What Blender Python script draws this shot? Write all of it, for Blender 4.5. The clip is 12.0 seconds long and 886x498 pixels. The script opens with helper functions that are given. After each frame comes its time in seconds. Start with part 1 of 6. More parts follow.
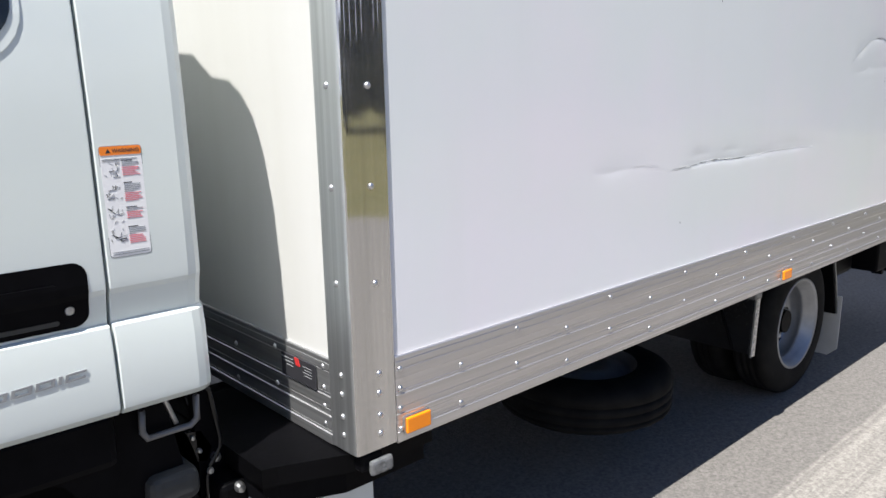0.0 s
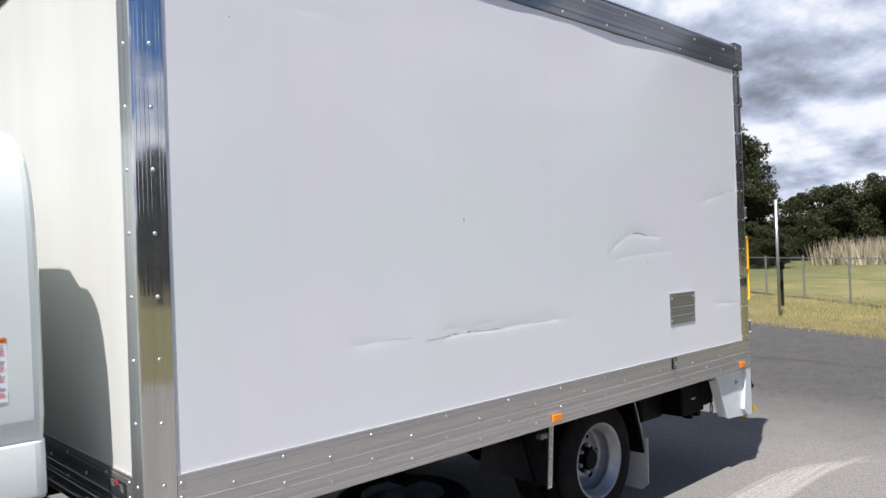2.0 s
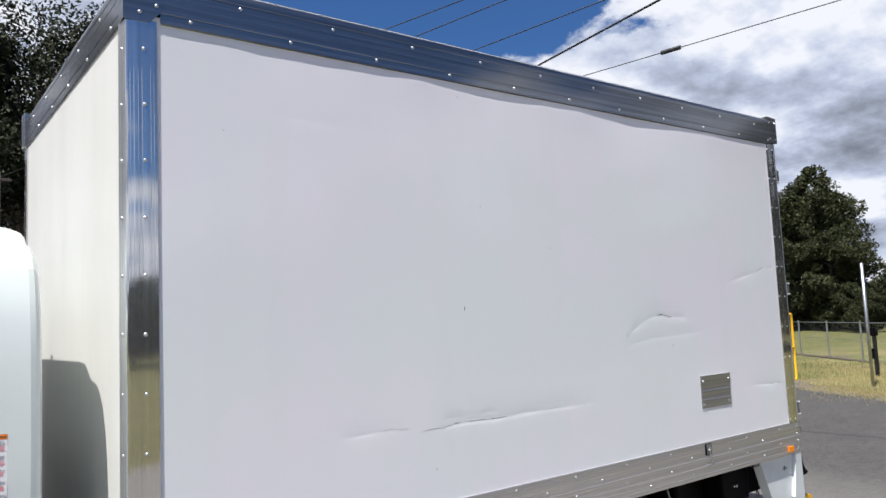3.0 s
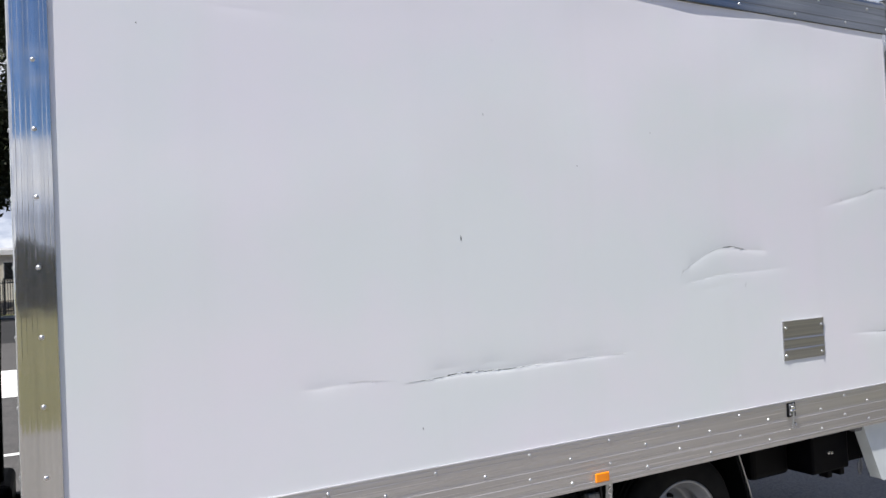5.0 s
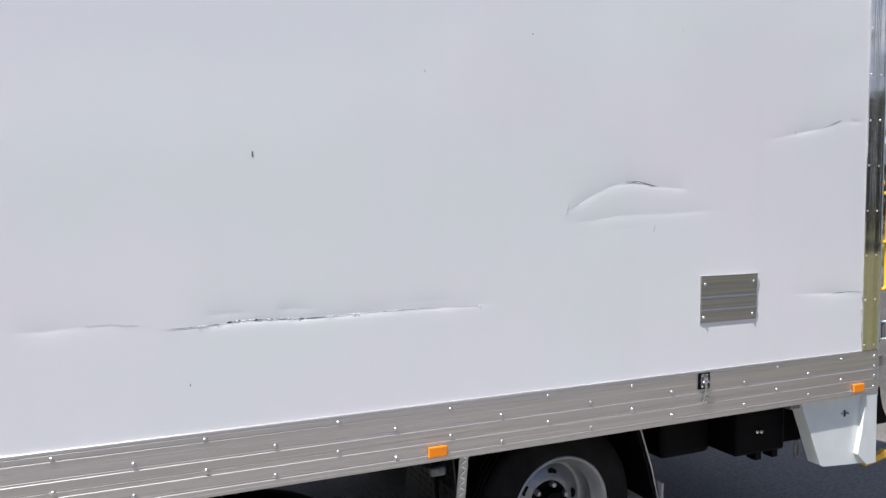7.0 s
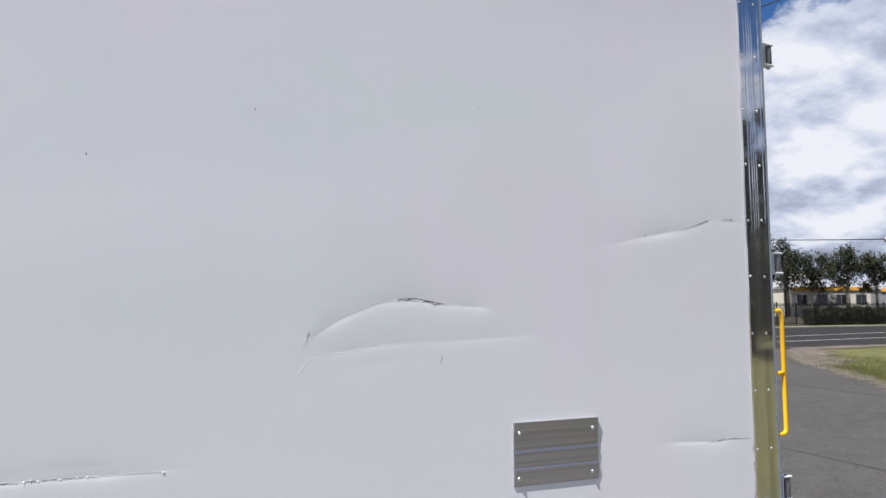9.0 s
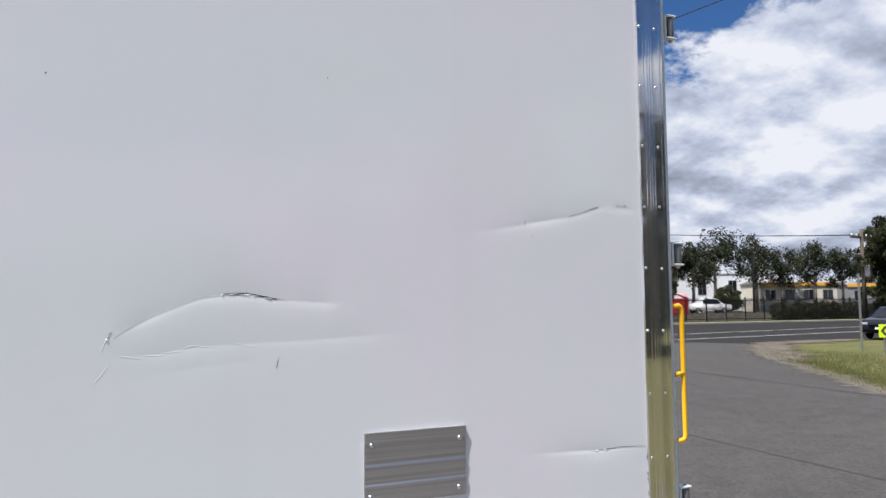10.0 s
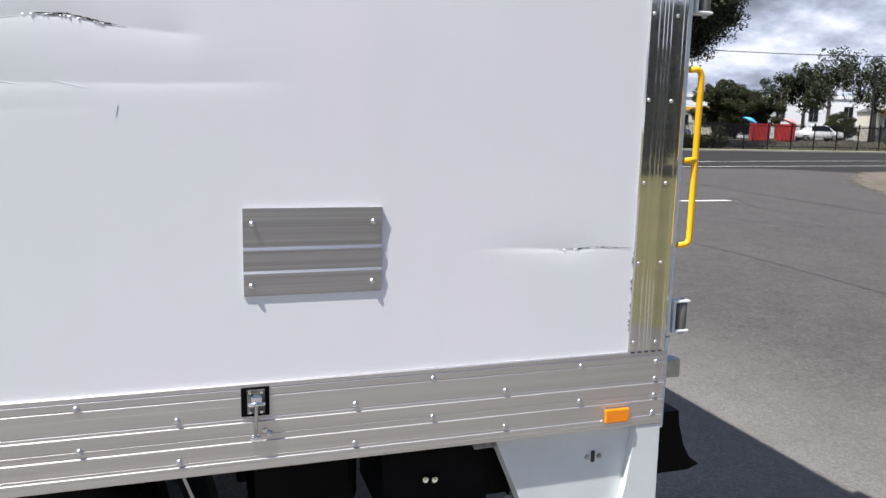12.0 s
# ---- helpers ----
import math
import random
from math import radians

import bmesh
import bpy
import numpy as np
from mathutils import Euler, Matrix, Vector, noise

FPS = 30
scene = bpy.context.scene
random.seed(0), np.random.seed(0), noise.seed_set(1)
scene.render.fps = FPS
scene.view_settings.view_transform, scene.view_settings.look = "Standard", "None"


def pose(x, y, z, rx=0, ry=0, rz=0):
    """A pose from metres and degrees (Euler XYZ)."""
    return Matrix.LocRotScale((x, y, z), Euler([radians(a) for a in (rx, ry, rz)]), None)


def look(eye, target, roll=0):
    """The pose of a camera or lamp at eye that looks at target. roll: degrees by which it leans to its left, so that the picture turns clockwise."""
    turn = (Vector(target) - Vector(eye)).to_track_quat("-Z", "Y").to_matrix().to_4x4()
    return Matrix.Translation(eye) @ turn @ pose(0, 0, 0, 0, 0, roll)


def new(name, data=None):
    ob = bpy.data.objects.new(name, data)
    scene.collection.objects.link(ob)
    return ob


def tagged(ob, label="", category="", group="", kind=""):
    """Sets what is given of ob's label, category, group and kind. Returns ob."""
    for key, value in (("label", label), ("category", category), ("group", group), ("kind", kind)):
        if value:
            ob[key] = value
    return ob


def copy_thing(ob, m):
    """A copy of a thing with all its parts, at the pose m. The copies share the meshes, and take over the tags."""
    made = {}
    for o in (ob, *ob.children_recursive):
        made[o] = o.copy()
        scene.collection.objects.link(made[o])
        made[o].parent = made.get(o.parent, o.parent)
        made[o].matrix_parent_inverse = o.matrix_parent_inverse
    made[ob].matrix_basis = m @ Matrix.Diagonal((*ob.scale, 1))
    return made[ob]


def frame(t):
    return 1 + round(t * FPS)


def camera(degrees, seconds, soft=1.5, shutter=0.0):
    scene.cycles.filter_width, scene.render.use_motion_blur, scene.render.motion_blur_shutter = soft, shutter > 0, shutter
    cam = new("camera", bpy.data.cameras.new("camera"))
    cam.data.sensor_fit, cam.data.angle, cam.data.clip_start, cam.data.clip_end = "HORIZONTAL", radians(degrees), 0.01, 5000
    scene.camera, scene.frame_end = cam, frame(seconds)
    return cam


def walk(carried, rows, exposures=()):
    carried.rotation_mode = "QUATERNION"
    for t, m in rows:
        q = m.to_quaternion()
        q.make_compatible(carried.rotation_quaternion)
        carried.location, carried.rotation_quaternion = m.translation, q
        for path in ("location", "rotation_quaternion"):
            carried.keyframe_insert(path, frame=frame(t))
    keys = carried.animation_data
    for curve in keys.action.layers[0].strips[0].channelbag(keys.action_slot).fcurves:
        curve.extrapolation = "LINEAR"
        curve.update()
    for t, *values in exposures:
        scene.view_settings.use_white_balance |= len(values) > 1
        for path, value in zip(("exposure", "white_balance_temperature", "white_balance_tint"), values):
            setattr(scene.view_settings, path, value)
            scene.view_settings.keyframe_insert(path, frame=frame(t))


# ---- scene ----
EXPOSE = 0.93
cam = camera(61.3, 12.0)
PATH = [
    (0, (-0.968, -1.330, 1.566), (0.345, 0.124, 1.158), -1.2),
    (0.5, (-1.118, -1.707, 1.628), (0.275, -0.304, 1.331), -1.6),
    (1, (-1.088, -2.028, 1.650), (0.326, -0.633, 1.414), -1.45),
    (1.5, (-1.058, -2.318, 1.670), (0.354, -0.907, 1.548), -1.8),
    (2, (-1.049, -2.565, 1.705), (0.331, -1.117, 1.714), -2.05),
    (2.5, (-0.983, -2.776, 1.785), (0.312, -1.256, 1.905), -2.3),
    (3, (-0.785, -2.902, 1.808), (0.421, -1.318, 1.998), -2.6),
    (3.2, (-0.711, -2.947, 1.82), (0.461, -1.338, 2.014), -2.5),
    (4.8, (-0.069, -2.696, 1.748), (0.886, -0.941, 1.837), -2.9),
    (5, (0.047, -2.675, 1.737), (0.979, -0.907, 1.792), -2.8),
    (5.2, (0.172, -2.661, 1.716), (1.069, -0.874, 1.757), -2.7),
    (5.5, (0.339, -2.657, 1.743), (1.23, -0.866, 1.726), -2.0),
    (6, (0.547, -2.64, 1.709), (1.397, -0.83, 1.643), -1.5),
    (6.5, (0.815, -2.537, 1.713), (1.643, -0.72, 1.59), -0.6),
    (7, (1.107, -2.507, 1.692), (1.92, -0.684, 1.574), -0.3),
    (7.5, (1.497, -2.545, 1.686), (2.296, -0.712, 1.62), -0.4),
    (7.7, (1.55, -2.54, 1.712), (2.375, -0.719, 1.661), -0.1),
    (9.3, (2.437, -2.15, 1.745), (3.213, -0.317, 1.945), -0.4),
    (9.5, (2.531, -2.13, 1.749), (3.317, -0.302, 1.953), -0.6),
    (10, (2.733, -2.104, 1.737), (3.574, -0.296, 1.895), -0.5),
    (10.5, (2.94, -1.975, 1.709), (3.823, -0.183, 1.791), -0.3),
    (11, (3.131, -1.856, 1.683), (4.002, -0.056, 1.649), 0.3),
    (11.5, (3.296, -1.813, 1.635), (4.072, 0.022, 1.461), 1.1),
    (12, (3.362, -1.76, 1.571), (3.977, 0.116, 1.247), 1.3),
]
walk(cam, [(t, look(eye, target, roll)) for t, eye, target, roll in PATH],
     [(t, EXPOSE + d) for t, d in ((0, 0.0), (1.5, -0.06), (3.0, -0.16), (4.8, -0.10), (7.7, -0.10), (9.3, -0.26), (10.5, -0.24), (11.5, -0.14), (12, -0.04))])

# ---------------------------------------------------------------- world, sun
SUN_DIR = Vector((-1.42, -0.52, 3.04)).normalized()      # towards the sun
sun_data = bpy.data.lights.new("sun", "SUN")
sun_data.energy, sun_data.angle, sun_data.color = 4.7, radians(0.53), (1.0, 0.97, 0.93)
sun = new("sun", sun_data)
sun.rotation_euler = SUN_DIR.to_track_quat("Z", "Y").to_euler()
sun.location = (-10, -4, 30)

world = bpy.data.worlds.new("sky")
scene.world = world
world.use_nodes = True
wt = world.node_tree
wt.nodes.clear()


def wnode(kind, **props):
    n = wt.nodes.new(kind)
    for k, v in props.items():
        if k == "operation":
            n.operation = v
        elif k == "blend_type":
            n.blend_type = v
    return n


def wmath(op, a, b):
    n = wnode("ShaderNodeMath", operation=op)
    for i, v in enumerate((a, b)):
        if isinstance(v, (int, float)):
            n.inputs[i].default_value = v
        else:
            wt.links.new(v, n.inputs[i])
    return n.outputs[0]


sky = wnode("ShaderNodeTexSky")
sky.sky_type, sky.sun_disc = "NISHITA", False
sky.sun_elevation = math.asin(SUN_DIR.z)
sky.sun_rotation = math.atan2(SUN_DIR.x, SUN_DIR.y)
sky.air_density, sky.dust_density, sky.ozone_density = 1.0, 0.3, 2.0
coord = wnode("ShaderNodeTexCoord")
sep = wnode("ShaderNodeSeparateXYZ")
wt.links.new(coord.outputs["Generated"], sep.inputs[0])
up = wmath("ADD", wmath("MAXIMUM", sep.outputs[2], 0.0), 0.36)
comb = wnode("ShaderNodeCombineXYZ")
wt.links.new(wmath("DIVIDE", sep.outputs[0], up), comb.inputs[0])
wt.links.new(wmath("DIVIDE", sep.outputs[1], up), comb.inputs[1])


def wnoise(scale, detail, rough, shift, rise=1.0):
    mp = wnode("ShaderNodeMapping")
    mp.inputs["Location"].default_value = shift
    mp.inputs["Scale"].default_value = (rise, rise, 1)
    wt.links.new(comb.outputs[0], mp.inputs[0])
    n = wnode("ShaderNodeTexNoise")
    n.inputs["Scale"].default_value, n.inputs["Detail"].default_value, n.inputs["Roughness"].default_value = scale, detail, rough
    wt.links.new(mp.outputs[0], n.inputs["Vector"])
    return n.outputs[0]


def wramp(value, stops):
    r = wnode("ShaderNodeValToRGB")
    while len(r.color_ramp.elements) < len(stops):
        r.color_ramp.elements.new(0.5)
    for e, (p, c) in zip(r.color_ramp.elements, stops):
        e.position, e.color = p, (*c, 1)
    wt.links.new(value, r.inputs[0])
    return r.outputs[0]


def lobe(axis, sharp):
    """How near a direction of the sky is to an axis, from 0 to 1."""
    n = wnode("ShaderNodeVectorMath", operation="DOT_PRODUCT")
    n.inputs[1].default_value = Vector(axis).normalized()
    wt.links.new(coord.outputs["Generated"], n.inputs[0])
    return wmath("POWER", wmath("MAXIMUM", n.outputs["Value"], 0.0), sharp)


body = wnoise(2.1, 11.0, 0.61, (5.3, 2.9, 0))
soft_body = wnoise(2.1, 4.0, 0.5, (5.3, 2.9, 0))
above = wnoise(2.1, 4.0, 0.5, (5.3, 2.9, 0), 0.93)
low = wmath("MAXIMUM", wmath("SUBTRACT", 0.36, sep.outputs[2]), 0.0)
amount = wmath("ADD", wmath("ADD", wmath("MULTIPLY", body, 1.35), 0.0), wmath("MULTIPLY", low, 1.6))
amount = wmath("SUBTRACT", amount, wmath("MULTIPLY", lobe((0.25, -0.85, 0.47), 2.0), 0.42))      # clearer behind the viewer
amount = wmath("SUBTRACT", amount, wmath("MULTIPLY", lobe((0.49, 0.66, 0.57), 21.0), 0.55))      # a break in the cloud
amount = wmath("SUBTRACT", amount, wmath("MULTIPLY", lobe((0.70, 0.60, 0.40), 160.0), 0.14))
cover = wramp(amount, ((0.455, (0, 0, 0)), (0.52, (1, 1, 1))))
bands = wnoise(2.6, 10.0, 0.62, (1.3, 8.1, 0))
shade = wmath("ADD", wmath("MULTIPLY", wmath("SUBTRACT", soft_body, above), 1.5), wmath("ADD", wmath("MULTIPLY", bands, 0.75), 0.235))
shade = wmath("ADD", shade, wmath("MULTIPLY", wmath("SUBTRACT", body, soft_body), 0.9))
puff, puff_above = wnoise(4.6, 9.0, 0.6, (9.2, 4.4, 0)), wnoise(4.6, 6.0, 0.55, (9.2, 4.4, 0), 0.955)
shade = wmath("ADD", shade, wmath("MULTIPLY", wmath("SUBTRACT", puff, puff_above), 1.25))      # lit tops and grey bases of the heaps
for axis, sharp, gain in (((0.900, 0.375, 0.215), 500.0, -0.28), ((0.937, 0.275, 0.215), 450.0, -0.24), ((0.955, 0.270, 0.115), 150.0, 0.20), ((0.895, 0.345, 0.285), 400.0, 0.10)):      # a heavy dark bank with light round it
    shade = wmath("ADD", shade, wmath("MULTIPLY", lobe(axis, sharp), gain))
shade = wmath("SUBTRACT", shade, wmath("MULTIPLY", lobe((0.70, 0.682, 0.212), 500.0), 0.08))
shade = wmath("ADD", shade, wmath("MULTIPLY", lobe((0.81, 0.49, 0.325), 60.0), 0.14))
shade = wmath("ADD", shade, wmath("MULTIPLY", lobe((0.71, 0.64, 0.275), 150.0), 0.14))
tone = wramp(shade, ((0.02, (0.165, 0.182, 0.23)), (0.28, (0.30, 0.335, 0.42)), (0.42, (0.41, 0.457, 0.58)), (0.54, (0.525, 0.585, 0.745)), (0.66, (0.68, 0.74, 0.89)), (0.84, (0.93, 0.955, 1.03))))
mixn = wnode("ShaderNodeMix")
mixn.data_type = "RGBA"
skydim = wnode("ShaderNodeMix")
skydim.data_type, skydim.blend_type = "RGBA", "MULTIPLY"
skydim.inputs["Factor"].default_value = 1.0
skydim.inputs[7].default_value = (0.039, 0.066, 0.102, 1)
wt.links.new(sky.outputs[0], skydim.inputs[6])
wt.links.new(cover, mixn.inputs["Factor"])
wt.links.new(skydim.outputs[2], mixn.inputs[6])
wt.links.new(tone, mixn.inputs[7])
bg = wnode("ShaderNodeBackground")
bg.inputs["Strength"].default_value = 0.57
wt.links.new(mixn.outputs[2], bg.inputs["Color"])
wout = wnode("ShaderNodeOutputWorld")
wt.links.new(bg.outputs[0], wout.inputs[0])

# ---------------------------------------------------------------- materials


class Mat:
    """A principled material with a few node shortcuts."""

    def __init__(self, name, base=(0.5, 0.5, 0.5), rough=0.5, metal=0.0, spec=0.5):
        self.m = bpy.data.materials.new(name)
        self.m.use_nodes = True
        self.t = self.m.node_tree
        self.b = self.t.nodes["Principled BSDF"]
        self.b.inputs["Base Color"].default_value = (*base, 1)
        self.b.inputs["Roughness"].default_value = rough
        self.b.inputs["Metallic"].default_value = metal
        self.b.inputs["Specular IOR Level"].default_value = spec
        self.tc = None

    def co(self, scale=(1, 1, 1)):
        if self.tc is None:
            self.tc = self.t.nodes.new("ShaderNodeTexCoord")
        mp = self.t.nodes.new("ShaderNodeMapping")
        mp.inputs["Scale"].default_value = scale
        self.t.links.new(self.tc.outputs["Object"], mp.inputs[0])
        return mp.outputs[0]

    def noise(self, scale, detail=4.0, rough=0.55, stretch=(1, 1, 1)):
        n = self.t.nodes.new("ShaderNodeTexNoise")
        n.inputs["Scale"].default_value, n.inputs["Detail"].default_value, n.inputs["Roughness"].default_value = scale, detail, rough
        self.t.links.new(self.co(stretch), n.inputs["Vector"])
        return n.outputs[0]

    def voronoi(self, scale, stretch=(1, 1, 1)):
        n = self.t.nodes.new("ShaderNodeTexVoronoi")
        n.inputs["Scale"].default_value = scale
        self.t.links.new(self.co(stretch), n.inputs["Vector"])
        return n.outputs["Distance"]

    def ramp(self, value, stops):
        r = self.t.nodes.new("ShaderNodeValToRGB")
        while len(r.color_ramp.elements) < len(stops):
            r.color_ramp.elements.new(0.5)
        for e, (p, c) in zip(r.color_ramp.elements, stops):
            e.position, e.color = p, ((c, c, c, 1) if isinstance(c, (int, float)) else (*c, 1))
        self.t.links.new(value, r.inputs[0])
        return r.outputs[0]

    def mix(self, fac, a, b, blend="MIX"):
        n = self.t.nodes.new("ShaderNodeMix")
        n.data_type, n.blend_type = "RGBA", blend
        for sock, v in ((n.inputs["Factor"], fac), (n.inputs[6], a), (n.inputs[7], b)):
            if isinstance(v, (int, float)):
                sock.default_value = v
            elif isinstance(v, tuple):
                sock.default_value = (*v, 1)
            else:
                self.t.links.new(v, sock)
        return n.outputs[2]

    def color(self, out):
        self.t.links.new(out, self.b.inputs["Base Color"])

    def roughness(self, out):
        self.t.links.new(out, self.b.inputs["Roughness"])

    def bump(self, out, strength=0.3, distance=0.002):
        n = self.t.nodes.new("ShaderNodeBump")
        n.inputs["Strength"].default_value, n.inputs["Distance"].default_value = strength, distance
        self.t.links.new(out, n.inputs["Height"])
        prev = self.b.inputs["Normal"].links
        if prev:
            self.t.links.new(prev[0].from_socket, n.inputs["Normal"])
        self.t.links.new(n.outputs[0], self.b.inputs["Normal"])

    def random(self):
        return self.t.nodes.new("ShaderNodeObjectInfo").outputs["Random"]

    def island(self):
        return self.t.nodes.new("ShaderNodeNewGeometry").outputs["Random Per Island"]


def make_panel_white():
    k = Mat("white_gelcoat_panel", (0.8, 0.8, 0.81), 0.2)
    # pink and teal blotches painted in for soft cloud reflections
    cloud_tint = k.noise(0.9, 4, 0.6)
    streak = k.noise(1.0, 4, 0.6, (6, 6, 0.25))
    c = k.mix(k.ramp(cloud_tint, ((0.40, 0), (0.60, 1.0))), (0.783, 0.812, 0.818), (0.822, 0.797, 0.842))
    c = k.mix(k.ramp(streak, ((0.52, 0), (0.8, 0.16))), c, (0.74, 0.74, 0.735))
    k.color(c)
    k.roughness(k.ramp(k.noise(3.0, 6), ((0.3, 0.07), (0.75, 0.16))))
    k.bump(k.noise(1.6, 2, 0.4), 0.25, 0.004)
    k.bump(k.noise(160, 2, 0.5), 0.04, 0.0006)
    return k.m


def make_front_white():
    """Cream-white front wall sheet, colour lowered against full sun, in tall streaks."""
    k = Mat("cream_front_sheet", (0.60, 0.59, 0.55), 0.3)
    tall_streak = k.noise(1.0, 4, 0.6, (3, 3, 0.35))
    c = k.mix(k.ramp(tall_streak, ((0.35, 0), (0.7, 1))), (0.628, 0.628, 0.610), (0.586, 0.583, 0.557))
    k.color(c)
    k.roughness(k.ramp(k.noise(4.0, 5), ((0.3, 0.42), (0.75, 0.55))))
    return k.m


def make_aluminium(name, rough, dull, share, stretch, tint=(0.80, 0.80, 0.81), dark=0.84):
    """Extruded aluminium: a bright and a duller sheen together, streaked along the section."""
    k = Mat(name, tint, rough, 1.0)
    streak = k.noise(1.0, 5, 0.65, stretch)
    col = k.mix(k.ramp(streak, ((0.3, 0), (0.7, 1))), tuple(v * dark for v in tint), tint)
    k.color(col)
    k.roughness(k.ramp(k.noise(1.0, 6, 0.6, tuple(v * 0.5 for v in stretch)), ((0.3, rough * 0.75), (0.72, rough * 1.35))))
    k.bump(streak, 0.006, 0.0006)
    second = k.t.nodes.new("ShaderNodeBsdfPrincipled")
    second.inputs["Metallic"].default_value, second.inputs["Roughness"].default_value = 1.0, dull
    k.t.links.new(col, second.inputs["Base Color"])
    mixer = k.t.nodes.new("ShaderNodeMixShader")
    mixer.inputs[0].default_value = share
    k.t.links.new(k.b.outputs[0], mixer.inputs[1])
    k.t.links.new(second.outputs[0], mixer.inputs[2])
    k.t.links.new(mixer.outputs[0], k.t.nodes["Material Output"].inputs["Surface"])
    return k.m


def make_paint_white():
    k = Mat("white_cab_paint", (0.80, 0.845, 0.845), 0.22)
    k.color(k.mix(k.ramp(k.noise(2.5, 5), ((0.4, 0), (0.75, 0.6))), (0.665, 0.715, 0.70), (0.625, 0.67, 0.655)))
    k.b.inputs["Coat Weight"].default_value = 0.5
    k.b.inputs["Coat Roughness"].default_value = 0.06
    k.bump(k.noise(4, 2), 0.05, 0.002)
    return k.m


def make_plain(name, base, rough, spread=0.18, scale=14.0, metal=0.0, bump=0.15, spec=0.5):
    k = Mat(name, base, rough, metal, spec)
    lo, hi = tuple(v * (1 - spread) for v in base), tuple(min(1, v * (1 + spread)) for v in base)
    k.color(k.mix(k.ramp(k.noise(scale, 5), ((0.3, 0), (0.7, 1))), lo, hi))
    k.roughness(k.ramp(k.noise(scale * 0.6, 4), ((0.3, max(0.03, rough * 0.85)), (0.7, min(1, rough * 1.15)))))
    if bump:
        k.bump(k.noise(scale * 9, 3), bump, 0.001)
    return k.m


def make_rubber():
    k = Mat("tyre_rubber", (0.012, 0.012, 0.012), 0.78, 0, 0.12)
    k.color(k.mix(k.ramp(k.noise(9, 5), ((0.35, 0), (0.75, 1))), (0.006, 0.006, 0.0065), (0.016, 0.0155, 0.0145)))
    k.bump(k.noise(90, 3), 0.25, 0.001)
    return k.m


def make_asphalt():
    k = Mat("worn_asphalt", (0.1, 0.1, 0.1), 0.93, 0, 0.25)
    big = k.noise(0.22, 6, 0.6)
    mid = k.noise(2.2, 6, 0.65)
    stone = k.voronoi(95)
    c = k.mix(k.ramp(big, ((0.35, 0), (0.65, 1))), (0.046, 0.043, 0.042), (0.064, 0.060, 0.058))
    c = k.mix(k.ramp(mid, ((0.38, 0.0), (0.66, 0.7))), c, (0.088, 0.081, 0.077))
    c = k.mix(k.ramp(k.noise(7.0, 5, 0.7), ((0.36, 0.5), (0.52, 0.0))), c, (0.038, 0.036, 0.036))
    c = k.mix(k.ramp(stone, ((0.05, 0.75), (0.5, 0.0))), c, (0.145, 0.141, 0.137))
    c = k.mix(k.ramp(k.noise(140, 3, 0.7), ((0.35, 0.65), (0.55, 0.0))), c, (0.035, 0.035, 0.036))
    c = k.mix(k.ramp(k.noise(24, 4, 0.7), ((0.36, 0.55), (0.50, 0.0))), c, (0.030, 0.030, 0.031))
    c = k.mix(k.ramp(k.noise(31, 3, 0.7), ((0.54, 0.0), (0.68, 0.5))), c, (0.14, 0.136, 0.13))
    # a pale dusty tyre streak that bends away beside the truck
    sp = k.t.nodes.new("ShaderNodeSeparateXYZ")
    k.t.links.new(k.co(), sp.inputs[0])

    def mt(op, a, b=0.0):
        n = k.t.nodes.new("ShaderNodeMath")
        n.operation = op
        for i, v in enumerate((a, b)):
            if isinstance(v, (int, float)):
                n.inputs[i].default_value = v
            else:
                k.t.links.new(v, n.inputs[i])
        return n.outputs[0]

    x, y = sp.outputs[0], sp.outputs[1]
    # asphalt made paler round the truck, fading outward
    near = mt("MULTIPLY", mt("MINIMUM", mt("MAXIMUM", mt("MULTIPLY", mt("SUBTRACT", 8.7, mt("ADD", x, mt("MULTIPLY", mid, 2.0))), 0.4), 0.0), 1.0), mt("MINIMUM", mt("MAXIMUM", mt("MULTIPLY", mt("SUBTRACT", 5.5, y), 0.3), 0.0), 1.0))
    grain = k.ramp(k.noise(58, 6, 0.8), ((0.34, 0.60), (0.66, 1.35)))
    c = k.mix(mt("MULTIPLY", near, 0.75), c, k.mix(1.0, (0.205, 0.193, 0.180), grain, "MULTIPLY"))

    def clamp(v):
        return mt("MINIMUM", mt("MAXIMUM", v, 0.0), 1.0)

    def square(v):
        return mt("MULTIPLY", v, v)

    wob = mt("MULTIPLY", mt("SUBTRACT", k.noise(1.0, 5, 0.6, (0.9, 5.0, 1)), 0.5), 0.07)
    yy = mt("ADD", y, wob)
    low = mt("SUBTRACT", -0.50, mt("MULTIPLY", square(clamp(mt("MULTIPLY", mt("SUBTRACT", x, 4.5), 1.1))), 0.12))
    top = mt("SUBTRACT", -0.20, mt("MULTIPLY", square(mt("MAXIMUM", mt("SUBTRACT", x, 4.3), 0.0)), 0.40))
    body = mt("MULTIPLY", clamp(mt("MULTIPLY", mt("SUBTRACT", yy, low), 22.0)), clamp(mt("MULTIPLY", mt("SUBTRACT", top, yy), 22.0)))
    lines = k.ramp(k.noise(1.0, 6, 0.7, (0.25, 30.0, 1)), ((0.36, 0.25), (0.62, 0.9)))
    ridge = k.ramp(mt("ABSOLUTE", mt("SUBTRACT", mt("SUBTRACT", yy, low), 0.035)), ((0.0, 0.75), (0.05, 0.0)))
